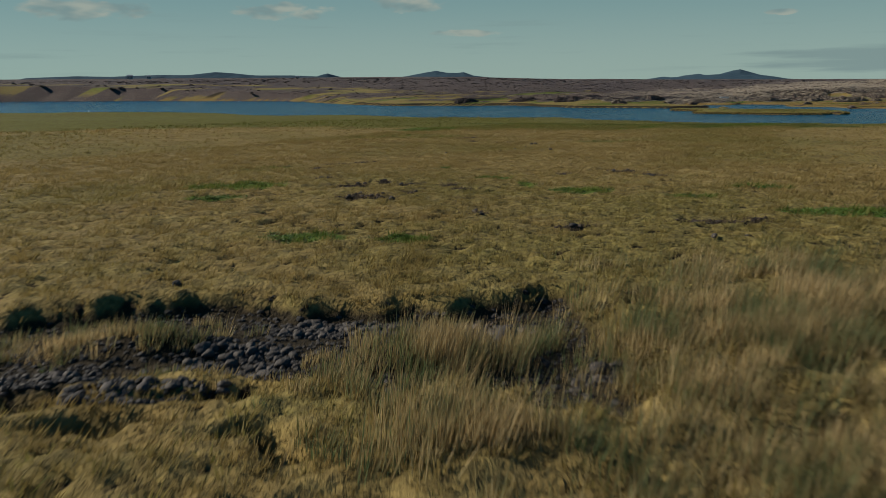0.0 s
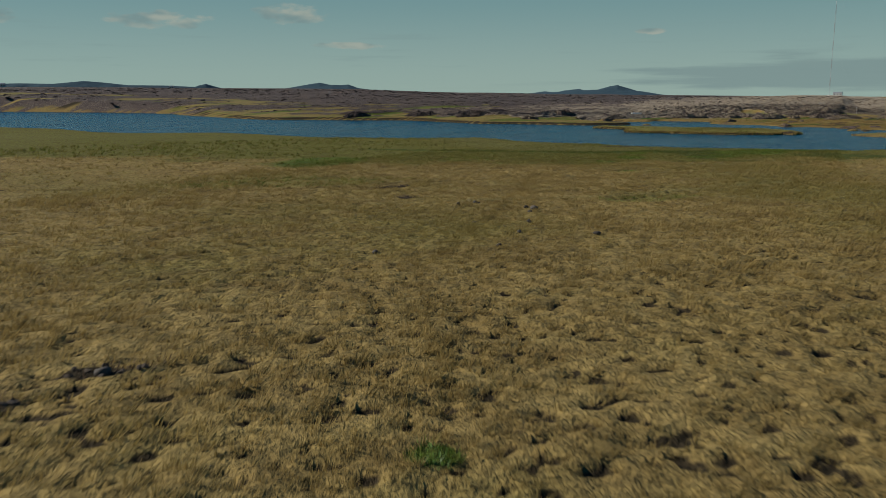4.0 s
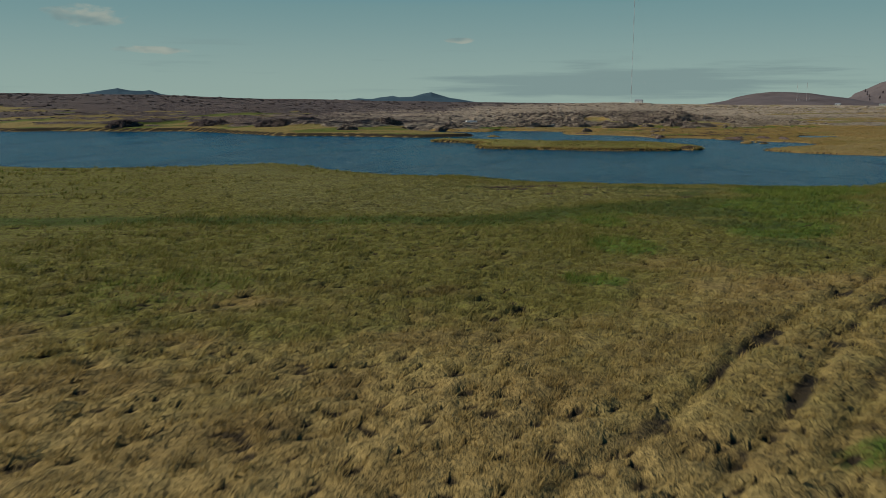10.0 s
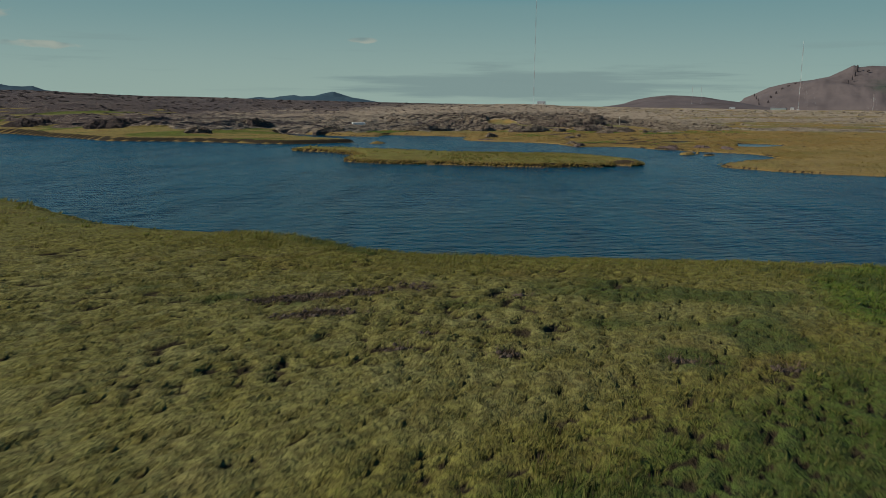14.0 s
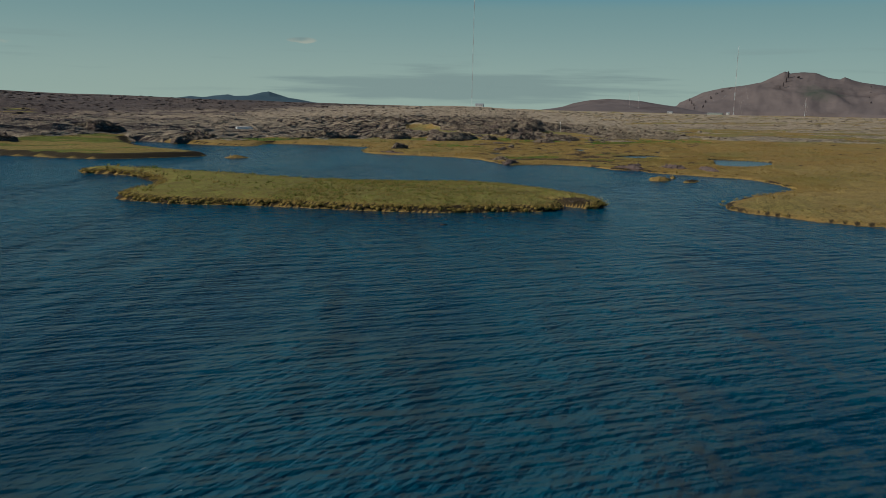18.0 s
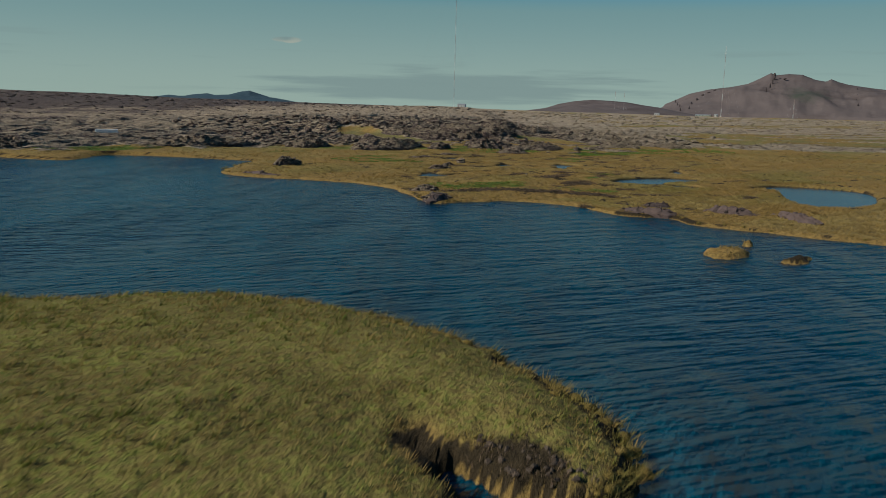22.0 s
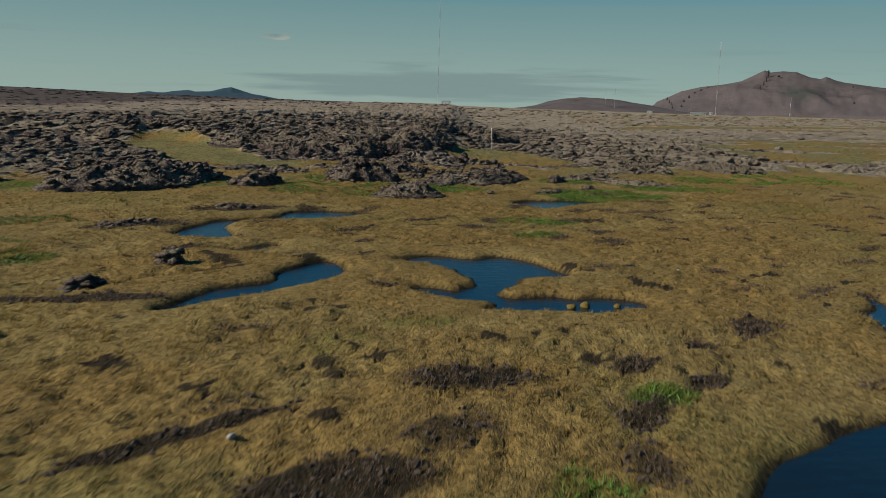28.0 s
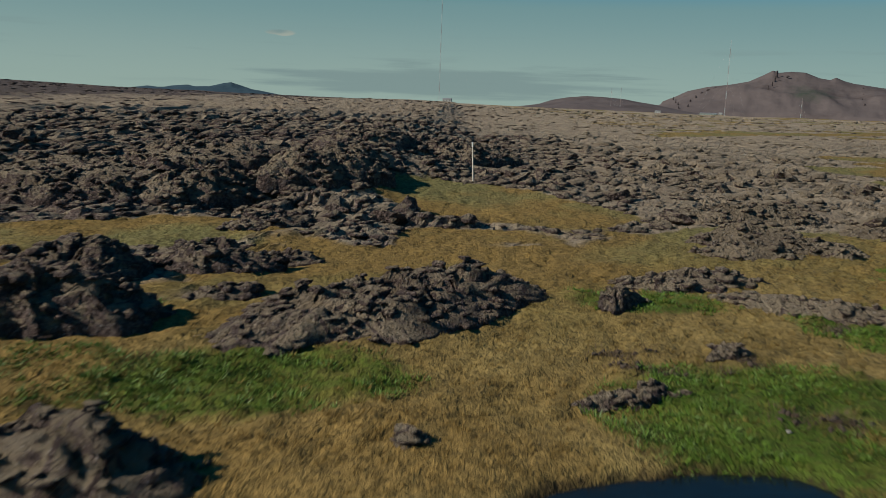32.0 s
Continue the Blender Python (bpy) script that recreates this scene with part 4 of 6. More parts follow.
def tri_mesh(name, co, tris, mat, zone=None, flat=True):
    me = bpy.data.meshes.new(name)
    me.vertices.add(len(co))
    me.vertices.foreach_set("co", np.ascontiguousarray(co, np.float32).ravel())
    me.loops.add(tris.size)
    me.loops.foreach_set("vertex_index", np.ascontiguousarray(tris, np.int32).ravel())
    me.polygons.add(len(tris))
    me.polygons.foreach_set("loop_start", np.arange(len(tris), dtype=np.int32) * 3)
    me.polygons.foreach_set("use_smooth", np.full(len(tris), not flat))
    me.update()
    if zone is not None:
        set_zones(me, zone)
    me.materials.append(mat)
    return me


def graded(start, step, grow, end):
    out, d = [start], step
    while out[-1] < end:
        d *= grow
        out.append(out[-1] + d)
    return np.array(out)


def build_ground():
    out = graded(28, 0.34, 1.075, 4600)[1:]
    left = graded(28, 0.34, 1.02, 190)[1:]
    left = np.concatenate([left, np.arange(left[-1] + 4.5, 500, 6.0), graded(500, 6.0, 1.12, 4600)])
    u = np.concatenate([-left[::-1], np.arange(-28, -13.1, 0.3), np.arange(-13, 13.01, 0.16), np.arange(13.3, 28.1, 0.3), out])
    ys = np.concatenate([-graded(8, 0.8, 1.12, 4600)[::-1], np.arange(-7.5, 5, 0.4), np.arange(5, 18, 0.16), np.arange(18, 164, 0.18), np.arange(164, 196, 0.8), np.arange(196, 222, 0.26), np.arange(222, 300, 0.2), np.arange(300, 345, 0.28), graded(345, 0.4, 1.036, 4400)])
    U, Y = np.meshgrid(u, ys)
    X = centre_line(Y) + U * (1 + 0.9 * smooth(235, 300, Y))
    Z, zone = land(X, Y)
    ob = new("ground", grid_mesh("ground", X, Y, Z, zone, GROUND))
    return tagged(ob, "tussocky dry meadow, marsh and mossy lava plain", "ground", kind="structure")


build_ground()

# ---- water ----


def pool_sheet(poly, z):
    """A level sheet that reaches a little way under the banks of a pool."""
    lo, hi = poly.min(0) - 1.0, poly.max(0) + 1.0
    X, Y = np.meshgrid(np.arange(lo[0], hi[0], 0.3), np.arange(lo[1], hi[1], 0.3))
    keep = inside(X, Y, poly) > -0.35
    me = grid_mesh("pool_water", X, Y, np.full(X.shape, z), None, POOL)
    trim(me, keep.ravel())
    return new("pool_water", me)


def trim(me, flags):
    """Takes away the faces that touch no kept corner."""
    bm = bmesh.new()
    bm.from_mesh(me)
    bm.verts.ensure_lookup_table()
    gone = [f for f in bm.faces if not any(flags[v.index] for v in f.verts)]
    bmesh.ops.delete(bm, geom=gone, context="FACES")
    bm.to_mesh(me)
    bm.free()


def build_lake():
    X, Y = np.meshgrid(np.concatenate([[-520], np.arange(-480, 60, 20), np.arange(60, 215, 5)]), np.concatenate([np.arange(85, 340, 5), np.arange(340, 700, 20)]))
    keep = inside(X.ravel(), Y.ravel(), LAKE).reshape(X.shape) > -9
    me = grid_mesh("lake_water", X, Y, np.zeros(X.shape), None, WATER)
    trim(me, keep.ravel())
    tagged(new("lake_water", me), "wind-rippled dark blue lake between meadow and marsh", "lake", kind="structure")


build_lake()
for k, (key, poly) in enumerate(POOL_CURVES.items()):
    p = pool_sheet(poly, POOL_LEVEL.get(key, 0.12) + 0.008 + 0.004 * (k % 5))
    tagged(p, "still dark marsh pool reflecting the blue sky", "pool", kind="structure")

# ---- tools for things ----


def part(name, me, mat=None, parent=None, label=""):
    """One mesh object, under a thing or a part if given."""
    if isinstance(me, bmesh.types.BMesh):
        bm, me = me, bpy.data.meshes.new(name)
        bm.to_mesh(me)
        bm.free()
    if mat and not me.materials:
        me.materials.append(mat)
    ob = new(name, me)
    if parent:
        ob.parent = parent
    if label:
        ob["label"] = label
    return ob


def box(bm, x0, x1, y0, y1, z0, z1):
    v = [bm.verts.new(p) for p in ((x0, y0, z0), (x1, y0, z0), (x1, y1, z0), (x0, y1, z0), (x0, y0, z1), (x1, y0, z1), (x1, y1, z1), (x0, y1, z1))]
    for f in ((3, 2, 1, 0), (4, 5, 6, 7), (0, 1, 5, 4), (1, 2, 6, 5), (2, 3, 7, 6), (3, 0, 4, 7)):
        bm.faces.new([v[i] for i in f])


def tube(bm, a, b, r0, r1, sides=6):
    a, b = Vector(a), Vector(b)
    q = (b - a).to_track_quat("Z", "Y")
    rings = []
    for p, r in ((a, r0), (b, r1)):
        rings.append([bm.verts.new(p + q @ Vector((r * math.cos(k * 2 * math.pi / sides), r * math.sin(k * 2 * math.pi / sides), 0))) for k in range(sides)])
    for k in range(sides):
        bm.faces.new((rings[0][k], rings[0][(k + 1) % sides], rings[1][(k + 1) % sides], rings[1][k]))
    bm.faces.new(rings[1])
    bm.faces.new(rings[0][::-1])


def rock_shape(seed, level=2, blocky=0.35, flat=0.7):
    """Corners and triangles of an uneven stone about 1 m across."""
    bm = bmesh.new()
    bmesh.ops.create_icosphere(bm, subdivisions=level, radius=0.5)
    rnd = random.Random(seed)
    planes = [(Vector((rnd.gauss(0, 1), rnd.gauss(0, 1), rnd.gauss(0, 0.7))).normalized(), rnd.uniform(0.27, 0.45)) for _ in range(9)]
    off = Vector((seed * 3.7, seed * 1.3, 0))
    for v in bm.verts:
        c = v.co.copy()
        for nrm, d in planes:
            k = c.dot(nrm)
            if k > d:
                c -= nrm * (k - d) * 0.9
        c *= 1 + blocky * noise.noise(c * 3.1 + off) + 0.5 * blocky * noise.noise(c * 8.0 + off)
        c.z *= flat
        v.co = c
    co = np.array([v.co[:] for v in bm.verts])
    tris = np.array([[v.index for v in f.verts] for f in bm.faces])
    bm.free()
    return co, tris


def turned(co, yaw, tilt):
    c, s = math.cos(yaw), math.sin(yaw)
    a, b = math.cos(tilt), math.sin(tilt)
    m = np.array([[c, -s, 0], [s, c, 0], [0, 0, 1]]) @ np.array([[1, 0, 0], [0, a, -b], [0, b, a]])
    return co @ m.T


def scatter_rocks(name, xs, ys, zs, sizes, shapes, mat, seed, squash=(0.5, 1.0), flat=True):
    rnd = np.random.RandomState(seed)
    cos, tris, base = [], [], 0
    for x, y, z, s in zip(xs, ys, zs, sizes):
        co, tr = shapes[rnd.randint(len(shapes))]
        c = turned(co, rnd.uniform(0, 6.28), rnd.uniform(-0.4, 0.4)) * (s, s * rnd.uniform(0.6, 1.0), s * rnd.uniform(*squash))
        cos.append(c + (x, y, z))
        tris.append(tr + base)
        base += len(co)
    return tri_mesh(name, np.concatenate(cos), np.concatenate(tris), mat, flat=flat)


def blades(name, xs, ys, zs, zone, heights, widths, count, spread, mat, seed, lean=(0.15, 0.1), droop=0.35):
    """Tufts of single grass blades, each a thin bent leaf of two pieces or one."""
    rnd = np.random.RandomState(seed)
    n = len(xs)
    k = n * count
    rep = lambda a: np.repeat(a, count, 0)
    ang = rnd.uniform(0, 2 * np.pi, k)
    rad = spread * np.sqrt(rnd.uniform(0, 1, k)) * rep(heights)
    bx, by = rep(xs) + rad * np.cos(ang), rep(ys) + rad * np.sin(ang)
    bz = rep(zs) - 0.03
    h = rep(heights) * rnd.uniform(0.6, 1.15, k)
    w = rep(widths) * rnd.uniform(0.6, 1.2, k)
    face = rnd.uniform(0, 2 * np.pi, k)
    dx, dy = np.cos(face) * w / 2, np.sin(face) * w / 2
    out = droop * h * rnd.uniform(0.2, 1.3, k)
    tx = bx + out * np.cos(ang) + lean[0] * h
    ty = by + out * np.sin(ang) + lean[1] * h
    tz = bz + h
    co = np.empty((k, 3, 3))
    co[:, 0] = np.stack([bx - dx, by - dy, bz], -1)
    co[:, 1] = np.stack([bx + dx, by + dy, bz], -1)
    co[:, 2] = np.stack([tx, ty, tz], -1)
    z4 = np.repeat(rep(zone), 3, 0) if zone is not None else None
    return tri_mesh(name, co.reshape(-1, 3), np.arange(3 * k).reshape(-1, 3), mat, z4)


# ---- grasses ----


def sow(seed, count, y0, y1, half, power=1.0):
    rnd = np.random.RandomState(seed)
    y = rnd.uniform(y0, y1, count)
    u = np.sign(rnd.uniform(-1, 1, count)) * half * rnd.uniform(0, 1, count) ** power
    return centre_line(y) + u, y, np.abs(u), rnd


def meadow(name, label, seed, count, y0, y1, half, power, height, width, per, only_land=0.15):
    x, y, u, rnd = sow(seed, count, y0, y1, half, power)
    z, zone = land(x, y)
    keep = (z > only_land) & (zone[:, 0] < 0.35) & (zone[:, 2] < 0.5) & (fbm(x / 0.8, y / 0.8, 2, 201) > 0.30)
    for poly in POOL_CURVES.values():
        keep &= inside(x, y, poly, 3.0) < -0.35
    keep &= zone[:, 7] < 0.3
    x, y, z, zone, u = x[keep], y[keep], z[keep], zone[keep], u[keep]
    zone[:, 1] = np.clip(zone[:, 1] + rnd.uniform(-0.25, 0.25, len(x)), 0, 1)
    zone[:, 3] = np.clip(zone[:, 3] + rnd.uniform(-0.25, 0.3, len(x)), 0, 1)
    grow = (1 + u / 45) * rnd.uniform(0.7, 1.3, len(x)) * (0.75 + 0.6 * fbm(x / 5, y / 5, 2, 211)) * (1 + 0.25 * zone[:, 1]) * (1 - 0.55 * zone[:, 4])
    ob = new(name, blades(name, x, y, z, zone, height * grow, width * grow, per, 0.8, BLADES, seed, (0.3, -0.12), 0.7))
    return tagged(ob, label, "grass", kind="stuff")


meadow("meadow_grass", "dry straw-coloured tussock grass covering the meadow", 1, 70000, 11, 166, 26, 1.45, 0.125, 0.020, 13)
meadow("meadow_grass", "dry straw-coloured tussock grass covering the wider meadow", 2, 28000, 10, 190, 80, 1.0, 0.10, 0.045, 6)
meadow("meadow_grass", "rough olive grass on the hummocks before the gully", 6, 9000, 0, 12, 16, 1.0, 0.13, 0.024, 11)
meadow("marsh_grass", "ochre and olive marsh grass between pools", 3, 40000, 222, 300, 28, 1.35, 0.085, 0.020, 12)
meadow("marsh_grass", "ochre marsh grass round the pools and lava", 4, 18000, 195, 320, 70, 1.0, 0.09, 0.045, 6)
meadow("island_grass", "short ochre grass on the low island and islets", 5, 36000, 198, 240, 34, 1.1, 0.10, 0.024, 8)


STONY = [(0.6, 13.0, 1.2, 0.45), (2.0, 13.0, 0.8, 0.4), (3.6, 12.5, 1.0, 0.5), (-0.7, 11.1, 1.1, 0.8), (-3.5, 10, 1.7, 0.9), (-1.5, 8.8, 1.2, 0.5), (5.3, 9.9, 0.5, 0.4)]


def dune_grass():
    rnd = np.random.RandomState(9)
    x, y = rnd.uniform(-9, 17, 26000), rnd.uniform(1.0, 19, 26000)
    want = np.zeros(26000)
    for cx, cy, a, b, s in ((2.4, 10.8, 1.5, 1.0, 1), (2.8, 8.8, 1.3, 1.5, 1), (4.3, 10.8, 0.8, 1.0, 0.8), (7.6, 9.2, 2.2, 3.2, 0.85), (11, 11.5, 3.2, 3.2, 0.75), (-2.4, 11.9, 1.5, 0.6, 0.9), (-1.8, 10.1, 0.8, 0.4, 0.6), (3.0, 6.9, 1.3, 0.8, 0.8), (8, 5.5, 3, 1.5, 0.6), (-4.4, 12.1, 1.3, 0.8, 0.8), (-1.6, 11.6, 0.8, 0.4, 0.7), (-3.0, 13.4, 1.2, 0.4, 0.7), (1.7, 8.9, 0.9, 0.6, 0.8)):
        want = np.maximum(want, s * np.exp(-((x - cx) / a) ** 2 - ((y - cy) / b) ** 2))
    for cx, cy, a, b in STONY:
        want *= 1 - np.exp(-(((x - cx) / a) ** 2 + ((y - cy) / b) ** 2) ** 2)
    for hx, hy, ha, hb in HOLLOWS:
        want *= 1 - np.exp(-(((x - hx) / ha) ** 2 + ((y - hy) / hb) ** 2) ** 2)
    keep = rnd.uniform(0, 1, 26000) < want * 1.1 * smooth(0.38, 0.58, fbm(x / 0.9, y / 0.9, 2, 221))
    x, y = x[keep], y[keep]
    z, _ = land(x, y)
    h = 0.55 * rnd.uniform(0.55, 1.3, len(x)) * (1 - 0.45 * smooth(2.2, 0.8, x))
    ob = new("dune_grass", blades("dune_grass", x, y, z, None, h, 0.020 + 0 * h, 20, 0.55, DUNE, 10, (0.22, -0.05), 0.3))
    tagged(ob, "tall pale dune grass leaning in the wind round the gully", "grass", kind="stuff")


dune_grass()


def leafy_patches():
    """Low leafy green plants where the marsh meets the lava."""
    rnd = np.random.RandomState(12)
    xs, ys = [], []
    for cx, cy, a, b, turn, s in GREEN:
        if (cy > 235 and s > 0.65) or (cy < 60 and s > 0.75):
            n = int((150 if cy > 235 else 260) * a * b)
            r, t = np.sqrt(rnd.uniform(0, 1.2, n)), rnd.uniform(0, 6.28, n)
            px, py = a * r * np.cos(t), b * r * np.sin(t)
            c, q = math.cos(radians(turn)), math.sin(radians(turn))
            xs.append(cx + px * c - py * q)
            ys.append(cy + px * q + py * c)
    x, y = np.concatenate(xs), np.concatenate(ys)
    keep = fbm(x / 1.3, y / 1.3, 2, 231) > 0.45
    x, y = x[keep], y[keep]
    z, zone = land(x, y)
    keep = (z > 0.1) & (zone[:, 0] < 0.5)
    x, y, z, zone = x[keep], y[keep], z[keep], zone[keep]
    zone[:, 1] = 1.0
    h = np.where(y < 60, 0.075, 0.12) * rnd.uniform(0.6, 1.3, len(x))
    ob = new("leafy_plants", blades("leafy_plants", x, y, z, zone, h, 0.038 + 0 * h, 8, 1.3, LEAF, 13, (0.1, 0.0), 1.2))
    tagged(ob, "dense bright green leafy plants at the foot of the lava", "plants", kind="stuff")


def make_leaf():
    n = Nodes("green_leaves")
    rnd = n.random(island=True)
    return n.done(n.mix(n.calc("MULTIPLY", n.calc("ADD", rnd, n.noise(0.8, 3)), 0.5), (0.026, 0.068, 0.007), (0.118, 0.195, 0.021)), 0.55, spec=0.3)


LEAF = make_leaf()
leafy_patches()

BIG_SHAPES = [rock_shape(80 + i, 2, 0.6, 0.7) for i in range(9)]
BLOCK_MESHES = [tri_mesh("block", c, t, LAVA) for c, t in BIG_SHAPES]

# ---- stones ----
PEBBLE_SHAPES = [rock_shape(20 + i, 1, 0.16, 0.72) for i in range(8)]
STONE_SHAPES = [rock_shape(i, 2, 0.16, 0.72) for i in range(8)]
STONE_MESHES = [tri_mesh("stone", c, t, STONE, flat=False) for c, t in STONE_SHAPES]


def stone(x, y, size, label, group="", mesh=None, rnd=random, sink=0.25, mat=None, name="stone"):
    z = float(land(np.array([x]), np.array([y]))[0][0])
    ob = new(name, mesh or STONE_MESHES[rnd.randrange(8)])
    ob.location = (x, y, z + size * (0.34 - sink))
    ob.rotation_euler = (rnd.uniform(-0.3, 0.3), rnd.uniform(-0.3, 0.3), rnd.uniform(0, 6.28))
    ob.scale = (size, size * rnd.uniform(0.7, 1.0), size * rnd.uniform(0.7, 1.0))
    return tagged(ob, label, "stone", group)


def gully_stones():
    rnd = random.Random(4)
    for cx, cy, a, b, n in ((0.6, 13.0, 1.2, 0.45, 60), (2.0, 13.0, 0.8, 0.4, 25), (3.6, 12.5, 1.0, 0.5, 45), (-0.7, 11.1, 1.1, 0.8, 70), (-3.5, 10, 1.7, 0.9, 70), (-1.5, 8.8, 1.2, 0.5, 20), (5.3, 9.9, 0.6, 0.5, 8)):
        for _ in range(n):
            r, t = math.sqrt(rnd.random()), rnd.uniform(0, 6.28)
            stone(cx + a * r * math.cos(t), cy + b * r * math.sin(t), rnd.uniform(0.10, 0.30), "rounded grey beach stone lying in the gully", "gully stones", rnd=rnd)
    spread = np.random.RandomState(41)
    xs, ys = [], []
    for cx, cy, a, b in STONY:
        r, t = np.sqrt(spread.uniform(0, 1, 320)), spread.uniform(0, 6.28, 320)
        xs.append(cx + a * r * np.cos(t))
        ys.append(cy + b * r * np.sin(t))
    xs, ys = np.concatenate(xs), np.concatenate(ys)
    more_x, more_y = spread.uniform(-9, 6, 5200), spread.uniform(8, 14.6, 5200)
    bed = land(more_x, more_y)[1][:, 2] > 0.6
    xs, ys = np.concatenate([xs, more_x[bed]]), np.concatenate([ys, more_y[bed]])
    zs, _ = land(xs, ys)
    ob = new("gully_pebbles", scatter_rocks("gully_pebbles", xs, ys, zs, spread.uniform(0.07, 0.22, len(xs)), PEBBLE_SHAPES, STONE, 42, (0.7, 1.0)))
    tagged(ob, "smaller grey stones filling the gully bed", "pebbles", kind="stuff")
    stone(3.9, 12.2, 0.62, "large pale grey boulder at the gully edge", rnd=rnd)
    stone(5.2, 10.1, 0.55, "grey boulder half hidden in dune grass", rnd=rnd)
    for x, y, s in ((-0.2, 30.0, 0.3), (0.3, 30.5, 0.24), (0.7, 30.2, 0.28), (1.1, 29.9, 0.22), (1.5, 29.8, 0.3), (0.2, 31.1, 0.26), (2.2, 32.8, 0.3), (4.5, 25.8, 0.34), (4.6, 24.7, 0.22), (7.1, 22.0, 0.3), (1.1, 31.2, 0.2), (-0.6, 35.5, 0.3), (-0.2, 36.0, 0.24), (0.1, 36.8, 0.26), (1.0, 37.6, 0.26), (1.1, 36.5, 0.28), (1.8, 36.0, 0.3), (2.3, 36.1, 0.25), (-2.2, 39.0, 0.26), (-1.9, 39.3, 0.22), (-0.8, 51.3, 0.36), (-2.4, 49.7, 0.34), (-2.0, 49.4, 0.25), (-5.2, 48.2, 0.34), (-3.3, 46.3, 0.28), (14.0, 44.7, 0.4), (15.1, 45.9, 0.3), (16.0, 44.5, 0.3), (15.6, 43.1, 0.28), (15.4, 41.8, 0.3), (10.8, 43.0, 0.36), (14.1, 75.3, 0.5), (13.8, 75.7, 0.3), (11.8, 78.4, 0.34), (10.7, 77.3, 0.26), (13.6, 74.3, 0.30), (11.2, 70, 0.26), (12, 78.3, 0.2), (11.2, 67.6, 0.22), (14.1, 66.8, 0.36), (9.6, 64.5, 0.28), (5.2, 64.2, 0.26), (10.2, 71.2, 0.25), (12.6, 71, 0.3), (11.8, 20.3, 0.3), (10.6, 19.7, 0.25), (-2.8, 15.2, 0.28)):
        stone(x, y, s, "dark stone lying in the dry meadow grass", "meadow stones", rnd=rnd, sink=0.24)
    for x, y, s in RUSTY_AT:
        ob = stone(x, y, s, "rust-brown boulder just awash off the island", "awash boulders", mesh=RUSTY_STONE, rnd=rnd)
        ob.location.z = 0.05 - 0.27 * s
    for x, y, s in ((149.2, 238.1, 0.3), (156.9, 256.5, 0.4), (186.6, 278.9, 0.3), (192.8, 284.6, 0.34), (196.6, 285.8, 0.25), (181.8, 271.2, 0.3), (178.7, 263.4, 0.28)):
        stone(x, y, 0.48 * s, "bleached white stone lying in the grass", "white stones", mesh=WHITE_STONE, rnd=rnd, sink=0.1)


RUSTY_STONE = tri_mesh("rusty_stone", *STONE_SHAPES[1], plain("rust_brown_algae_rock", (0.040, 0.016, 0.008), 0.95, vary=0.6), flat=False)
RUSTY_AT = [(96.0, 200.2, 0.6), (94.1, 196.8, 0.7), (99.0, 198.3, 0.5), (96.6, 196.9, 0.45), (95.7, 198.8, 0.4), (99.1, 199.0, 0.35)]
WHITE_STONE = tri_mesh("white_stone", *STONE_SHAPES[3], BLEACHED, flat=False)
gully_stones()

# ---- lava ----


CLOD = plain("dark_peat_clod", (0.072, 0.050, 0.034), 0.95, vary=0.6)
SLAB = plain("purple_brown_shore_lava", (0.098, 0.066, 0.058), 0.95, vary=0.7)
CLOD_SHAPES = [rock_shape(170 + i, 1, 0.5, 0.8) for i in range(12)]
PIECE_SHAPES = [rock_shape(190 + i, 2, 0.7, 0.8) for i in range(8)]


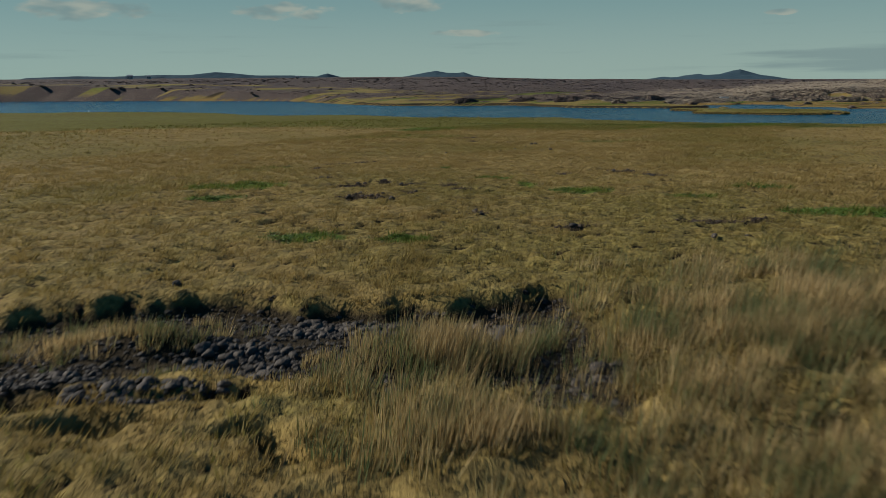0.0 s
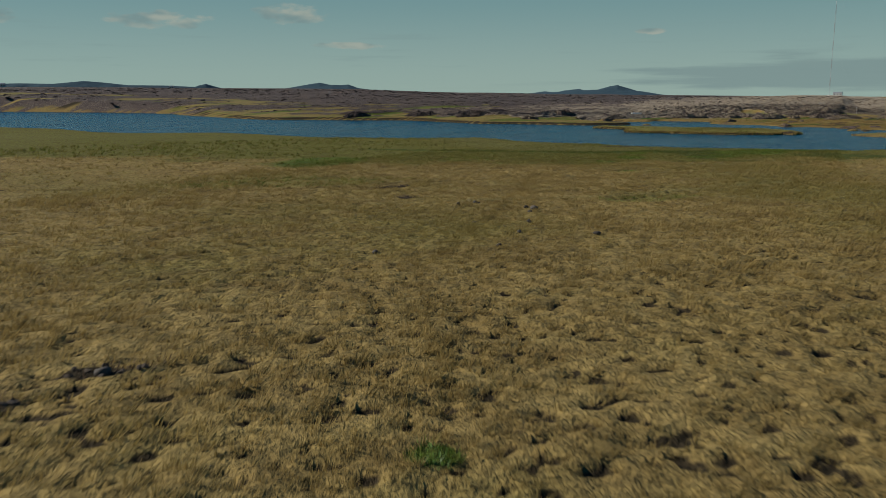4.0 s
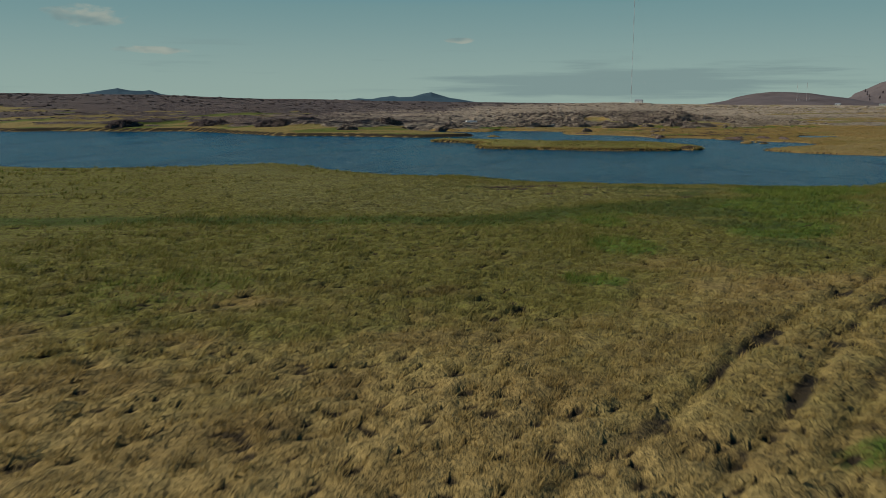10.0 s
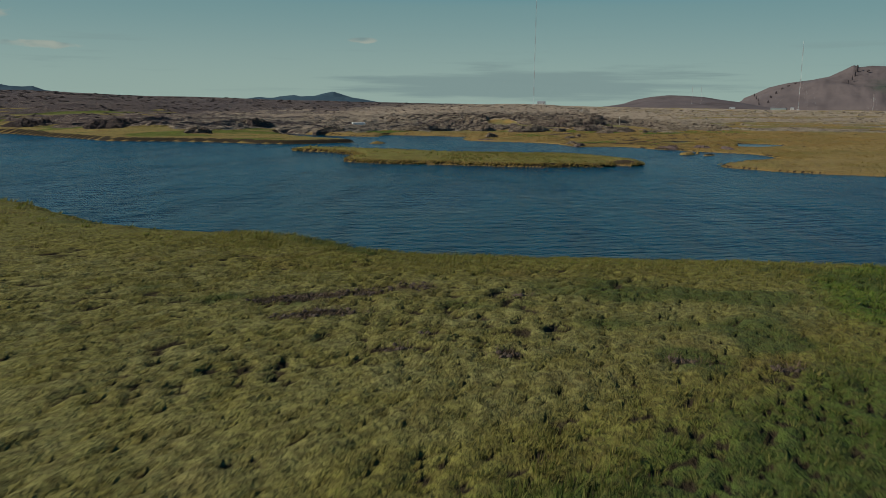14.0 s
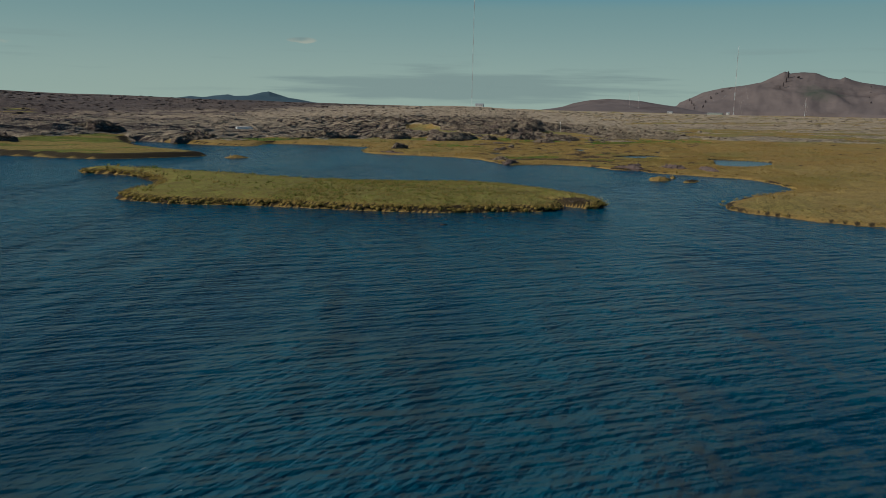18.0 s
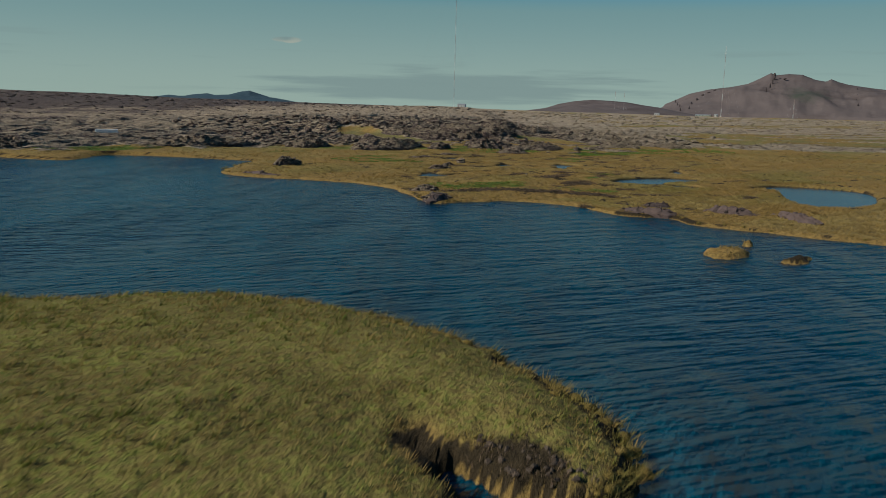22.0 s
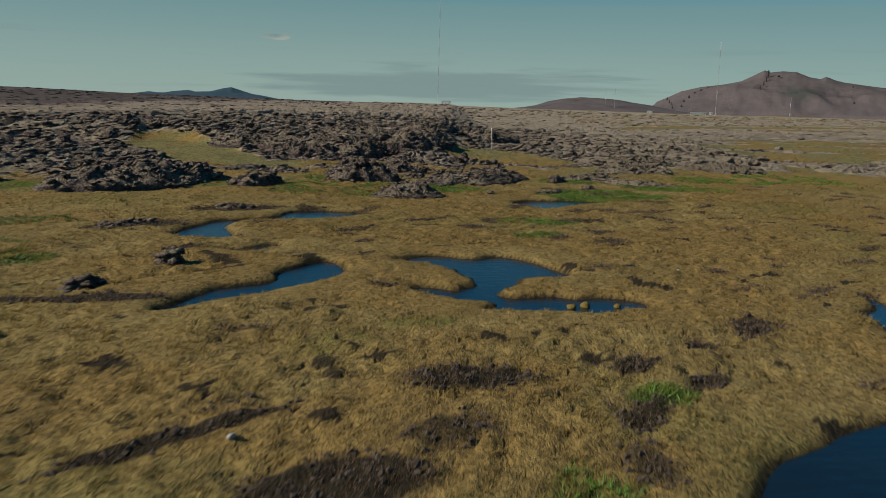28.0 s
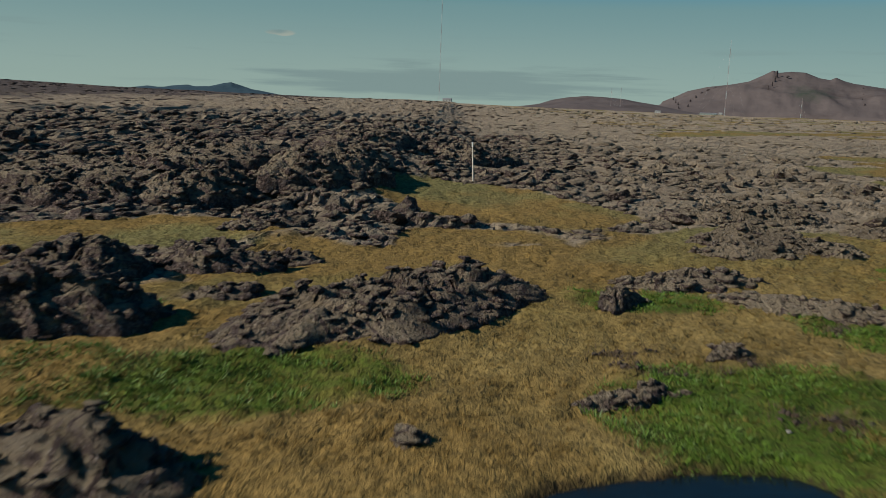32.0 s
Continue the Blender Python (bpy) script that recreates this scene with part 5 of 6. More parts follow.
def outcrop(x, y, rx, ry, turn, h, seed, label="dark craggy lava outcrop with pale moss on top", steep=0.5, mat=None):
    """A broken hump of lava with cracked blocks and steep sides."""
    na, nr = int(min(150, 40 + 14 * max(rx, ry))), int(min(44, 16 + 5 * min(rx, ry)))
    A, R = np.meshgrid(np.linspace(0, 2 * np.pi, na, endpoint=False), np.linspace(0, 1, nr) ** 0.8)
    ca, sa = np.cos(A), np.sin(A)
    edge = 1 + 0.55 * (fbm(ca * 1.6 + seed, sa * 1.6, 3, seed) - 0.5) + 0.25 * (fbm(ca * 5 + seed, sa * 5, 2, seed + 3) - 0.5)
    lx, ly = rx * R * ca * edge, ry * R * sa * edge
    f1, f2, who = cells(lx / 0.9 + seed, ly / 0.75, seed)
    g1, g2, who2 = cells(lx / 0.36 + seed, ly / 0.33, seed + 7)
    body = np.clip((1 - R) / (1 - steep), 0, 1) ** 0.7
    crack = smooth(0.0, 0.13, f2 - f1)
    lz = h * body * (0.55 + 0.75 * fbm(lx / 2.5 + seed, ly / 2.5, 3, seed + 11)) + body * (0.45 * h * (who - 0.5) * crack - 0.28 * h * (1 - crack) + 0.16 * (who2 - 0.4) * smooth(0, 0.15, g2 - g1))
    lz = np.where(R >= 0.999, -0.5, lz)
    jx, jy = 0.22 * (who2 - 0.5) + 0.3 * (who - 0.5), 0.2 * (who - 0.5)
    lx, ly = lx + jx * smooth(0, 0.3, R), ly + jy * smooth(0, 0.3, R)
    c, s = math.cos(radians(turn)), math.sin(radians(turn))
    wx, wy = x + lx * c - ly * s, y + lx * s + ly * c
    base, _ = land(np.array([x, x + rx * c * .7, x - rx * c * .7, x - ry * s * .7, x + ry * s * .7]), np.array([y, y + rx * s * .7, y - rx * s * .7, y + ry * c * .7, y - ry * c * .7]))
    z0 = float(np.median(base)) - 0.08
    co = np.stack([wx, wy, z0 + lz], -1).reshape(-1, 3)
    i = np.arange(na * nr).reshape(nr, na)
    j = np.roll(i, -1, 1)
    tris = np.concatenate([np.stack([i[:-1], i[1:], j[1:]], -1).reshape(-1, 3), np.stack([i[:-1], j[1:], j[:-1]], -1).reshape(-1, 3)])
    me = tri_mesh("lava_outcrop", co - (x, y, z0), tris, mat or LAVA, flat=bool(mat))
    ob = new("lava_outcrop", me)
    ob.location = (x, y, z0)
    rnd = random.Random(seed)
    body = lz.reshape(nr, na)
    for _ in range(int(3 + 2.2 * rx)):
        i, j = int(nr * rnd.uniform(0.1, 0.85)), rnd.randrange(na)
        size = rnd.uniform(0.25, 0.75) * min(1.2, 0.5 + 0.3 * h)
        if mat:
            break
        b = part("block", BLOCK_MESHES[rnd.randrange(len(BLOCK_MESHES))], None, ob)
        b.location = (wx[i, j] - x, wy[i, j] - y, body[i, j] + 0.08 * size)
        b.rotation_euler = (rnd.uniform(-0.6, 0.6), rnd.uniform(-0.6, 0.6), rnd.uniform(0, 6.28))
        b.scale = (size, size * rnd.uniform(0.6, 1), size * rnd.uniform(0.5, 1))
    # the loose broken pieces that cover it
    wide = np.random.RandomState(seed + 1)
    m = int(min(420, 22 * rx * ry + 12))
    ii, jj = (nr * wide.uniform(0.05, 0.97, m) ** 0.6).astype(int), wide.randint(0, na, m)
    close = 182 < x < 202 and 286 < y < 300
    sizes = wide.uniform(0.1, 0.75, m) ** 1.5 * (0.75 if mat else 0.85 if close else 1.3)
    me = scatter_rocks("rubble", wx[ii, jj] - x, wy[ii, jj] - y, body[ii, jj] + 0.02, sizes, PIECE_SHAPES if close else CLOD_SHAPES, mat or LAVA, seed + 2, (0.3, 0.7), bool(mat))
    part("rubble", me, None, ob)["kind"] = "stuff"
    return tagged(ob, label, "lava outcrop", "lava outcrops")


OUTCROPS_NEAR = [(194.3, 297.6, 6.2, 2.5, 8, 1), (185, 300.6, 3.2, 2.2, -10, 1.4), (191.4, 304.6, 2.2, 1.1, -20, 0.8), (183.6, 291.2, 2.7, 1.4, -25, 0.95), (206.4, 296.2, 3.2, 1.3, -25, 0.6), (207.4, 291.4, 4.4, 1.0, -62, 0.35),
                 (168.5, 303.8, 7, 2.8, 5, 1.35), (161.3, 274.5, 0.7, 0.6, 0, 0.45), (157.6, 272, 1.1, 0.5, 20, 0.2), (162.6, 285.6, 2, 0.7, 10, 0.3), (170, 289.6, 1.5, 0.5, -10, 0.25), (135.6, 242.2, 1.4, 0.9, 20, 0.4),
                 (137.8, 247.3, 1.3, 0.8, -40, 0.4)]
OUTCROPS_MARSH = [(138.5, 277, 2.2, 1, 25, 0.85), (152.8, 266.8, 1.5, 0.7, 0, 0.5),
                  (140, 310.5, 9.5, 2.6, 12, 1.05), (190, 321.5, 4.2, 2.2, -25, 1.2), (196.5, 319.8, 4.4, 2, 5, 1.4), (186, 329, 4, 2.6, -50, 1.2), (196.3, 311.6, 2.2, 1.2, 0, 0.4), (203.4, 320, 4.4, 2.4, 10, 1.5),
                  (206.8, 323, 4, 2.4, 60, 1.1)]
OUTCROPS_PLAIN = [(213, 331.5, 5.5, 3, 20, 1.1), (170.5, 305.6, 4.5, 2, -20, 1.1), (199, 326, 5, 4, 0, 0.9), (192, 328, 6, 4, 10, 0.9), (221, 331, 5, 2.6, -20, 1.3), (26.4, 347, 6, 3, 10, 1.5),
                  (66, 321, 7, 3, 0, 1.6), (78, 296, 3, 1.6, 0, 1.2), (216, 299, 4, 1.5, -50, 0.8), (222, 305, 5, 2, -30, 0.8), (226, 296, 5, 2, -60, 0.8)]
OUTCROPS_WEST = [(176, 300.8, 2.2, 1.2, 0, 0.9), (156, 308, 4, 2, 0, 1.2), (195.4, 289, 1.5, 0.5, -10, 0.4), (190.3, 301.2, 1.3, 0.6, 0, 0.4), (193.8, 305, 1.6, 0.8, -20, 0.5), (201.6, 295.2, 1.3, 0.6, 20, 0.5),
                 (213.5, 298.5, 2.5, 1.2, -30, 0.5), (113, 308, 5, 2.2, 10, 1.3), (97, 322, 6, 2.5, 0, 1.5), (50, 338, 6, 2.5, -20, 1.5), (200.3, 289.9, 0.7, 0.4, 0, 0.3), (189.7, 289.3, 0.6, 0.35, 0, 0.25),
                 (186.3, 304.6, 3, 1.8, 20, 1.2)]
OUTCROPS = OUTCROPS_NEAR + OUTCROPS_MARSH + OUTCROPS_PLAIN + OUTCROPS_WEST
for k, o in enumerate(OUTCROPS):
    outcrop(*o, seed=300 + 17 * k)
for k, o in enumerate(((144.6, 228.6, 2.2, 0.9, -65, 0.42), (149.4, 225.6, 1.7, 0.8, -70, 0.42), (147.4, 230.6, 1.3, 0.7, -20, 0.35), (135.2, 241.6, 1.3, 0.7, 20, 0.4), (150.6, 221.0, 2.5, 0.8, 67, 0.42), (131.2, 267.2, 2.6, 0.45, -63, 0.28))):
    outcrop(*o, seed=1300 + 17 * k, label="low dark purple-brown lava slab at the water's edge", mat=SLAB)



def lava_blocks():
    rnd = np.random.RandomState(21)
    meshes = [tri_mesh("lava_block", c, t, LAVA) for c, t in BIG_SHAPES]
    x, y = rnd.uniform(155, 245, 5000), rnd.uniform(284, 345, 5000)
    z, zone = land(x, y)
    ok = np.flatnonzero((zone[:, 0] > 0.6) & (fbm(x / 5, y / 5, 2, 241) > 0.45))[:280]
    for i in ok:
        s = rnd.uniform(0.5, 1.7) ** 1.3
        ob = new("lava_block", meshes[rnd.randint(9)])
        ob.location = (x[i], y[i], z[i] + 0.12 * s)
        ob.rotation_euler = (rnd.uniform(-0.4, 0.4), rnd.uniform(-0.4, 0.4), rnd.uniform(0, 6.28))
        ob.scale = (s, s * rnd.uniform(0.6, 1), s * rnd.uniform(0.5, 0.9))
        tagged(ob, "rough dark lava block with moss on the lava plain", "lava block", "lava blocks")
    # the countless rest
    n = 26000
    r, a = 14 * np.exp(rnd.uniform(0, 1, n) * math.log(50)), np.radians(rnd.uniform(-62, 100, n))
    x, y = 180 + r * np.sin(a), 285 + r * np.cos(a)
    z, zone = land(x, y)
    ok = (zone[:, 0] > 0.5) & (fbm(x / 11, y / 11, 3, 251) > 0.42)
    x, y, z, r = x[ok], y[ok], z[ok], r[ok]
    x, y, z, r = x[:9000], y[:9000], z[:9000], r[:9000]
    size = (0.3 + 0.0058 * r) * rnd.uniform(0.45, 1.5, len(x))
    ob = new("lava_rubble", scatter_rocks("lava_rubble", x, y, z + 0.05 * size, size, CLOD_SHAPES, LAVA, 22, (0.12, 0.34), False))
    tagged(ob, "endless broken blocks of the old lava field", "lava rubble", kind="stuff")
    # close-packed broken pieces near the lava's edge
    x, y = rnd.uniform(150, 262, 26000), rnd.uniform(292, 372, 26000)
    z, zone = land(x, y)
    ok = (zone[:, 0] > 0.5) & (rnd.uniform(0, 1, 26000) < smooth(95, 15, np.hypot(x - 205, y - 305)) * (1 - 0.88 * smooth(-14, 3, 0.807 * x - 0.59 * y + 8 * (fbm(x / 9, y / 9, 2, 271) - 0.5))))
    x, y, z = x[ok][:9000], y[ok][:9000], z[ok][:9000]
    size = rnd.uniform(0.15, 0.95, len(x)) ** 1.5 * (0.8 + 0.012 * np.hypot(x - 190, y - 290))
    ob = new("lava_rubble", scatter_rocks("lava_rubble", x, y, z + 0.05 * size, 1.35 * size, CLOD_SHAPES, LAVA, 24, (0.2, 0.5), False))
    tagged(ob, "jagged purple-brown broken pieces at the lava front", "lava rubble", kind="stuff")
    # the western side of the lake
    n = 22000
    x, y = rnd.uniform(-420, 110, n), rnd.uniform(290, 1000, n)
    z, zone = land(x, y)
    ok = (zone[:, 0] > 0.5) & (fbm(x / 30, y / 9, 3, 261) > 0.56)
    x, y, z = x[ok][:2600], y[ok][:2600], z[ok][:2600]
    size = (0.8 + 0.003 * np.hypot(x - 30, y - 150)) * rnd.uniform(0.5, 1.6, len(x))
    ob = new("lava_rubble", scatter_rocks("lava_rubble", x, y, z, size, CLOD_SHAPES, LAVA, 23, (0.1, 0.26), False))
    tagged(ob, "dark broken lava along the western lake shore", "lava rubble", kind="stuff")


lava_blocks()


def dark_clods():
    """Clods, heather stems and small lava stones on the bare dark patches."""
    rnd = np.random.RandomState(61)
    xs, ys = [], []
    for cx, cy, a, b, turn, s in PEAT:
        n = int(70 * a * b) + 8
        r, t = np.sqrt(rnd.uniform(0, 1.3, n)), rnd.uniform(0, 6.28, n)
        px, py = a * r * np.cos(t), b * r * np.sin(t)
        c, q = math.cos(radians(turn)), math.sin(radians(turn))
        xs.append(cx + px * c - py * q)
        ys.append(cy + px * q + py * c)
    xs, ys = np.concatenate(xs), np.concatenate(ys)
    keep = ys > 13
    xs, ys = xs[keep], ys[keep]
    zs, _ = land(xs, ys)
    size = rnd.uniform(0.06, 0.24, len(xs))
    ob = new("dark_clods", scatter_rocks("dark_clods", xs, ys, zs, size, CLOD_SHAPES, CLOD, 62, (0.5, 1.0)))
    tagged(ob, "dark peat clods and small lava stones on bare patches", "clods", kind="stuff")
    h = rnd.uniform(0.10, 0.22, len(xs))
    _, zone = land(xs, ys)
    ob = new("heather_stems", blades("heather_stems", xs + rnd.uniform(-.3, .3, len(xs)), ys + rnd.uniform(-.3, .3, len(xs)), zs, zone, h, 0.02 + 0 * h, 10, 1.6, HEATHER, 63, (0.1, 0.0), 0.8))
    tagged(ob, "withered purple-brown heather on bare patches", "heather", kind="stuff")


def make_heather():
    n = Nodes("withered_heather")
    rnd = n.random(island=True)
    return n.thin(n.done(n.mix(rnd, (0.050, 0.034, 0.024), (0.16, 0.112, 0.074)), 0.8, spec=0.1), 0.25)


HEATHER = make_heather()
dark_clods()

# ---- islets and shore tussocks ----


def make_tussock():
    n = Nodes("ochre_tussock")
    col = n.mix(n.noise(2.2, 4), (0.110, 0.078, 0.022), (0.205, 0.150, 0.046))
    n.bump(n.noise(18.0, 4, 0.7, stretch=(1, 1, 0.3)), 1.0, 0.06)
    return n.done(col, 0.95, spec=0.05)


TUSSOCK = make_tussock()
TUSSOCK_SHAPES = [rock_shape(120 + i, 2, 0.22, 0.95) for i in range(6)]


def shore_tussocks():
    rnd = np.random.RandomState(31)
    pts, size = [], []
    p = np.concatenate([ISLAND, ISLAND[:1]])
    seg = np.hypot(*np.diff(p, axis=0).T)
    s = np.cumsum(np.concatenate([[0], seg]))
    # the way to the inner side of the outline
    mid, way = (p[0] + p[1]) / 2, (p[1] - p[0]) / (seg[0] + 1e-9)
    probe = mid + 0.3 * np.array([way[1], -way[0]])
    turn = 1.0 if inside(probe[:1], probe[1:], ISLAND)[0] > 0 else -1.0
    for d in np.arange(0, s[-1], 0.15):
        x, y = np.interp(d, s, p[:, 0]), np.interp(d, s, p[:, 1])
        k = min(int(np.searchsorted(s, d, "right")) - 1, len(seg) - 1)
        step = (p[k + 1] - p[k]) / (seg[k] + 1e-9)
        x, y = x + 0.24 * turn * step[1], y - 0.24 * turn * step[0]
        if 107.2 < x < 109.6 and 199.4 < y < 203.6:
            continue
        pts.append((x + rnd.uniform(-0.3, 0.3), y + rnd.uniform(-0.3, 0.3)))
        size.append(rnd.uniform(0.18, 0.62) ** 1.2)
    edge = LAKE
    q = np.concatenate([edge, edge[:1]])
    for (ax, ay), (bx, by) in zip(q[:-1], q[1:]):
        if not (110 < ax < 150 and 178 < ay < 305):
            continue
        n = max(1, int(math.hypot(bx - ax, by - ay) / 1.1))
        for t in rnd.uniform(0, 1, n):
            pts.append((ax + (bx - ax) * t + rnd.uniform(0.2, 1.0), ay + (by - ay) * t + rnd.uniform(0.1, 0.9)))
            size.append(rnd.uniform(0.12, 0.3))
    pts, size = np.array(pts), np.array(size)
    z, _ = land(pts[:, 0], pts[:, 1])
    z = np.clip(z, 0.14, 0.45)
    ob = new("shore_tussocks", scatter_rocks("shore_tussocks", pts[:, 0], pts[:, 1], z * 0.75 + 0.05, size, TUSSOCK_SHAPES, TUSSOCK, 32, (0.4, 0.75), False))
    tagged(ob, "rounded ochre grass tussocks overhanging the water's edge", "tussocks", kind="stuff")
    # long grass that hangs over them
    zone = np.zeros((len(pts), 8))
    zone[:, 1], zone[:, 3], zone[:, 5] = 0.2, rnd.uniform(0.0, 0.7, len(pts)), 0.6
    h = 0.12 + 0.45 * size
    ob = new("fringe_grass", blades("fringe_grass", pts[:, 0], pts[:, 1], z * 0.75 + 0.1 * size, zone, h, 0.028 + 0 * h, 26, 0.7, BLADES, 33, (0.1, -0.2), 1.0))
    tagged(ob, "ochre grass hanging over the edge of the island and shore", "grass", kind="stuff")


shore_tussocks()
for k, (x, y, size) in enumerate(((170.9, 261.6, 0.42), (171.5, 261.5, 0.5), (172.4, 260.9, 0.3))):
    ob = new("tussock", tri_mesh("tussock", *TUSSOCK_SHAPES[k], TUSSOCK, flat=False))
    ob.location, ob.scale, ob.rotation_euler = (x, y, 0.16), (size, 0.8 * size, 0.7 * size), (0, 0, 1.3 * k)
    tagged(ob, "small ochre grass tussock standing in a marsh pool", "tussock", "pool tussocks")

# ---- mountains on the horizon ----
EYE_POINT = (110.0, 198.0, 7.0)


def mountain(name, label, mat, dist, profile, depth, seed, crag=0.0, res=1.0):
    """A hill whose skyline follows a few heights in degrees against the compass."""
    a0, a1 = profile[0][0], profile[-1][0]
    na = int((a1 - a0) * 14 * res) + 12
    A, D = np.meshgrid(np.linspace(a0, a1, na), np.linspace(-1, 1, 41))
    top = np.interp(A + 0.03 * (fbm(A * 0.9, D * 2, 3, seed) - 0.5) * (np.abs(D) > 0.02), [p[0] for p in profile], [p[1] for p in profile])
    r = dist + depth * D
    fall = np.clip(1 - np.abs(D) ** 1.25, 0, 1)
    # away from the crest the flanks run out smoothly, broken by gullies and ledges
    flank = sum(np.interp(A + s * 0.35, [p[0] for p in profile], [p[1] for p in profile]) for s in range(-6, 7)) / 13
    top = flank + (top - flank) * np.exp(-((D / 0.12) ** 2))
    h = dist * np.tan(np.radians(top)) * fall
    px, py = (A - a0) * dist / 57.3, D * depth
    gull = fbm(px / 160 + 0.004 * py, py / 260, 4, seed + 5, 0.6) - 0.5
    step = fbm(px / 210, py / 90, 3, seed + 13) - 0.5
    h = h * (1 + (1.1 * gull + 0.5 * step) * 1.3 * np.clip(1.0 - fall, 0, 0.45)) + crag * (fbm(px / 45, py / 45, 3, seed + 9) - 0.5) * np.clip(top, 0, 1) * smooth(0.03, 0.2, np.abs(D))
    x, y = EYE_POINT[0] + r * np.sin(np.radians(A)), EYE_POINT[1] + r * np.cos(np.radians(A))
    z = EYE_POINT[2] - 3 + h
    ob = new(name, grid_mesh(name, x, y, z - np.where(np.abs(D) > 0.97, 30, 0), None, mat))
    return tagged(ob, label, "mountain")


MOUNT_TOPS = [(49.2, 0), (49.7, 0.75), (50.4, 1.05), (51.2, 1.45), (52.4, 1.75), (53.8, 1.94), (54.8, 2.15), (55.6, 2.55), (56.15, 2.85), (56.5, 2.72), (57.2, 2.80), (58, 2.76), (58.8, 2.45), (59.4, 2.35), (59.7, 2.5), (60.2, 2.3), (60.7, 2.17), (62, 1.98), (63.5, 1.8), (67, 1.5), (72, 0.9), (78, 0)]
MOUNT = mountain("mountain", "broad red-brown mountain with cliffs and a green slope", MOUNTAIN, 3000,
         MOUNT_TOPS, 420, 5, 8)
mountain("hill", "low rounded red-brown hill on the plain", MOUNTAIN, 2500,
         [(40.4, 0), (41.6, 0.25), (42.6, 0.6), (43.6, 0.8), (44.8, 0.93), (46, 0.90), (47.2, 0.82), (48.2, 0.66), (49.3, 0.52), (50.5, 0.3), (52, 0)], 300, 15, 4)
mountain("hill", "cone hill far beyond the lava, coloured with blue-grey haze", FARHILL, 3700,
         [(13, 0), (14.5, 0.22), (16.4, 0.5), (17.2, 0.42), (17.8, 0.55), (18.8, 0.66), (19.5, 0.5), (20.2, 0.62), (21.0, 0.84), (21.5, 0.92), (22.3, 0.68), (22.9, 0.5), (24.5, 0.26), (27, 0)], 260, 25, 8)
mountain("hill", "two humps far beyond the lava, coloured with blue-grey haze", FARHILL, 3700,
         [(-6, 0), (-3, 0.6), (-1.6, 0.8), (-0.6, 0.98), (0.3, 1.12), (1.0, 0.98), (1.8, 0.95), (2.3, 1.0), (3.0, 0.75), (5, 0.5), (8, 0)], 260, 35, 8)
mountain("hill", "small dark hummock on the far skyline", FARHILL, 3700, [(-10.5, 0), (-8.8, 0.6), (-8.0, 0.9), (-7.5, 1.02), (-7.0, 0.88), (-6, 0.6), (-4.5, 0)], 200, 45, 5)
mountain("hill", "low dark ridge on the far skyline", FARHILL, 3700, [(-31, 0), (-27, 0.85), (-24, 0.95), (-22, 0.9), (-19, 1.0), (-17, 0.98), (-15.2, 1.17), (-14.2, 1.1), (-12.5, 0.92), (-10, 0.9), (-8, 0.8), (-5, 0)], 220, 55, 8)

# ---- masts and buildings ----


def at_bearing(az, dist):
    return EYE_POINT[0] + dist * math.sin(radians(az)), EYE_POINT[1] + dist * math.cos(radians(az))


def mast(az, dist, height, width, bands, label):
    x, y = at_bearing(az, dist)
    z = float(land(np.array([x]), np.array([y]))[0][0])
    root = new("radio_mast")
    root.location = (x, y, z)
    tagged(root, label, "radio mast", "radio masts")
    bm = bmesh.new()
    box(bm, -2, 2, -2, 2, -1, 1.5)
    part("footing", bm, WHITE, root)
    step = height / bands
    for k in range(bands):
        bm = bmesh.new()
        z0, z1 = 1.5 + k * step, 1.5 + (k + 1) * step
        w = width / 2
        corners = [(w * math.cos(t), w * math.sin(t)) for t in (0.3, 2.39, 4.49)]
        for i in range(3):
            a, b = corners[i], corners[(i + 1) % 3]
            tube(bm, (*a, z0), (*a, z1), 0.14, 0.14, 4)
            m = 4
            for q in range(m):
                za, zb = z0 + (z1 - z0) * q / m, z0 + (z1 - z0) * (q + 1) / m
                tube(bm, (*a, za), (*b, zb), 0.07, 0.07, 3)
        part("mast_section", bm, REDPAINT if k % 2 else PALEGREY, root, "red lattice section" if k % 2 else "white lattice section")
    for i in range(3):
        for lev in (0.45, 0.95):
            bm = bmesh.new()
            t = 0.3 + 2.094 * i
            tube(bm, (0, 0, height * lev), (height * 0.4 * math.cos(t), height * 0.4 * math.sin(t), -4), 0.03, 0.03, 3)
            part("guy_wire", bm, GREYMETAL, root)
    return root


mast(35.35, 1700, 270, 1.5, 15, "very tall slender red and white guyed radio mast")
mast(53.3, 1900, 150, 1.5, 9, "tall slender red and white guyed radio mast")
mast(57.7, 2000, 42, 1.2, 4, "short pale radio mast before the mountain")
mast(47.0, 2300, 60, 0.7, 4, "thin aerial mast by the low hill")
mast(46.4, 2300, 60, 0.7, 4, "thin aerial mast by the low hill")


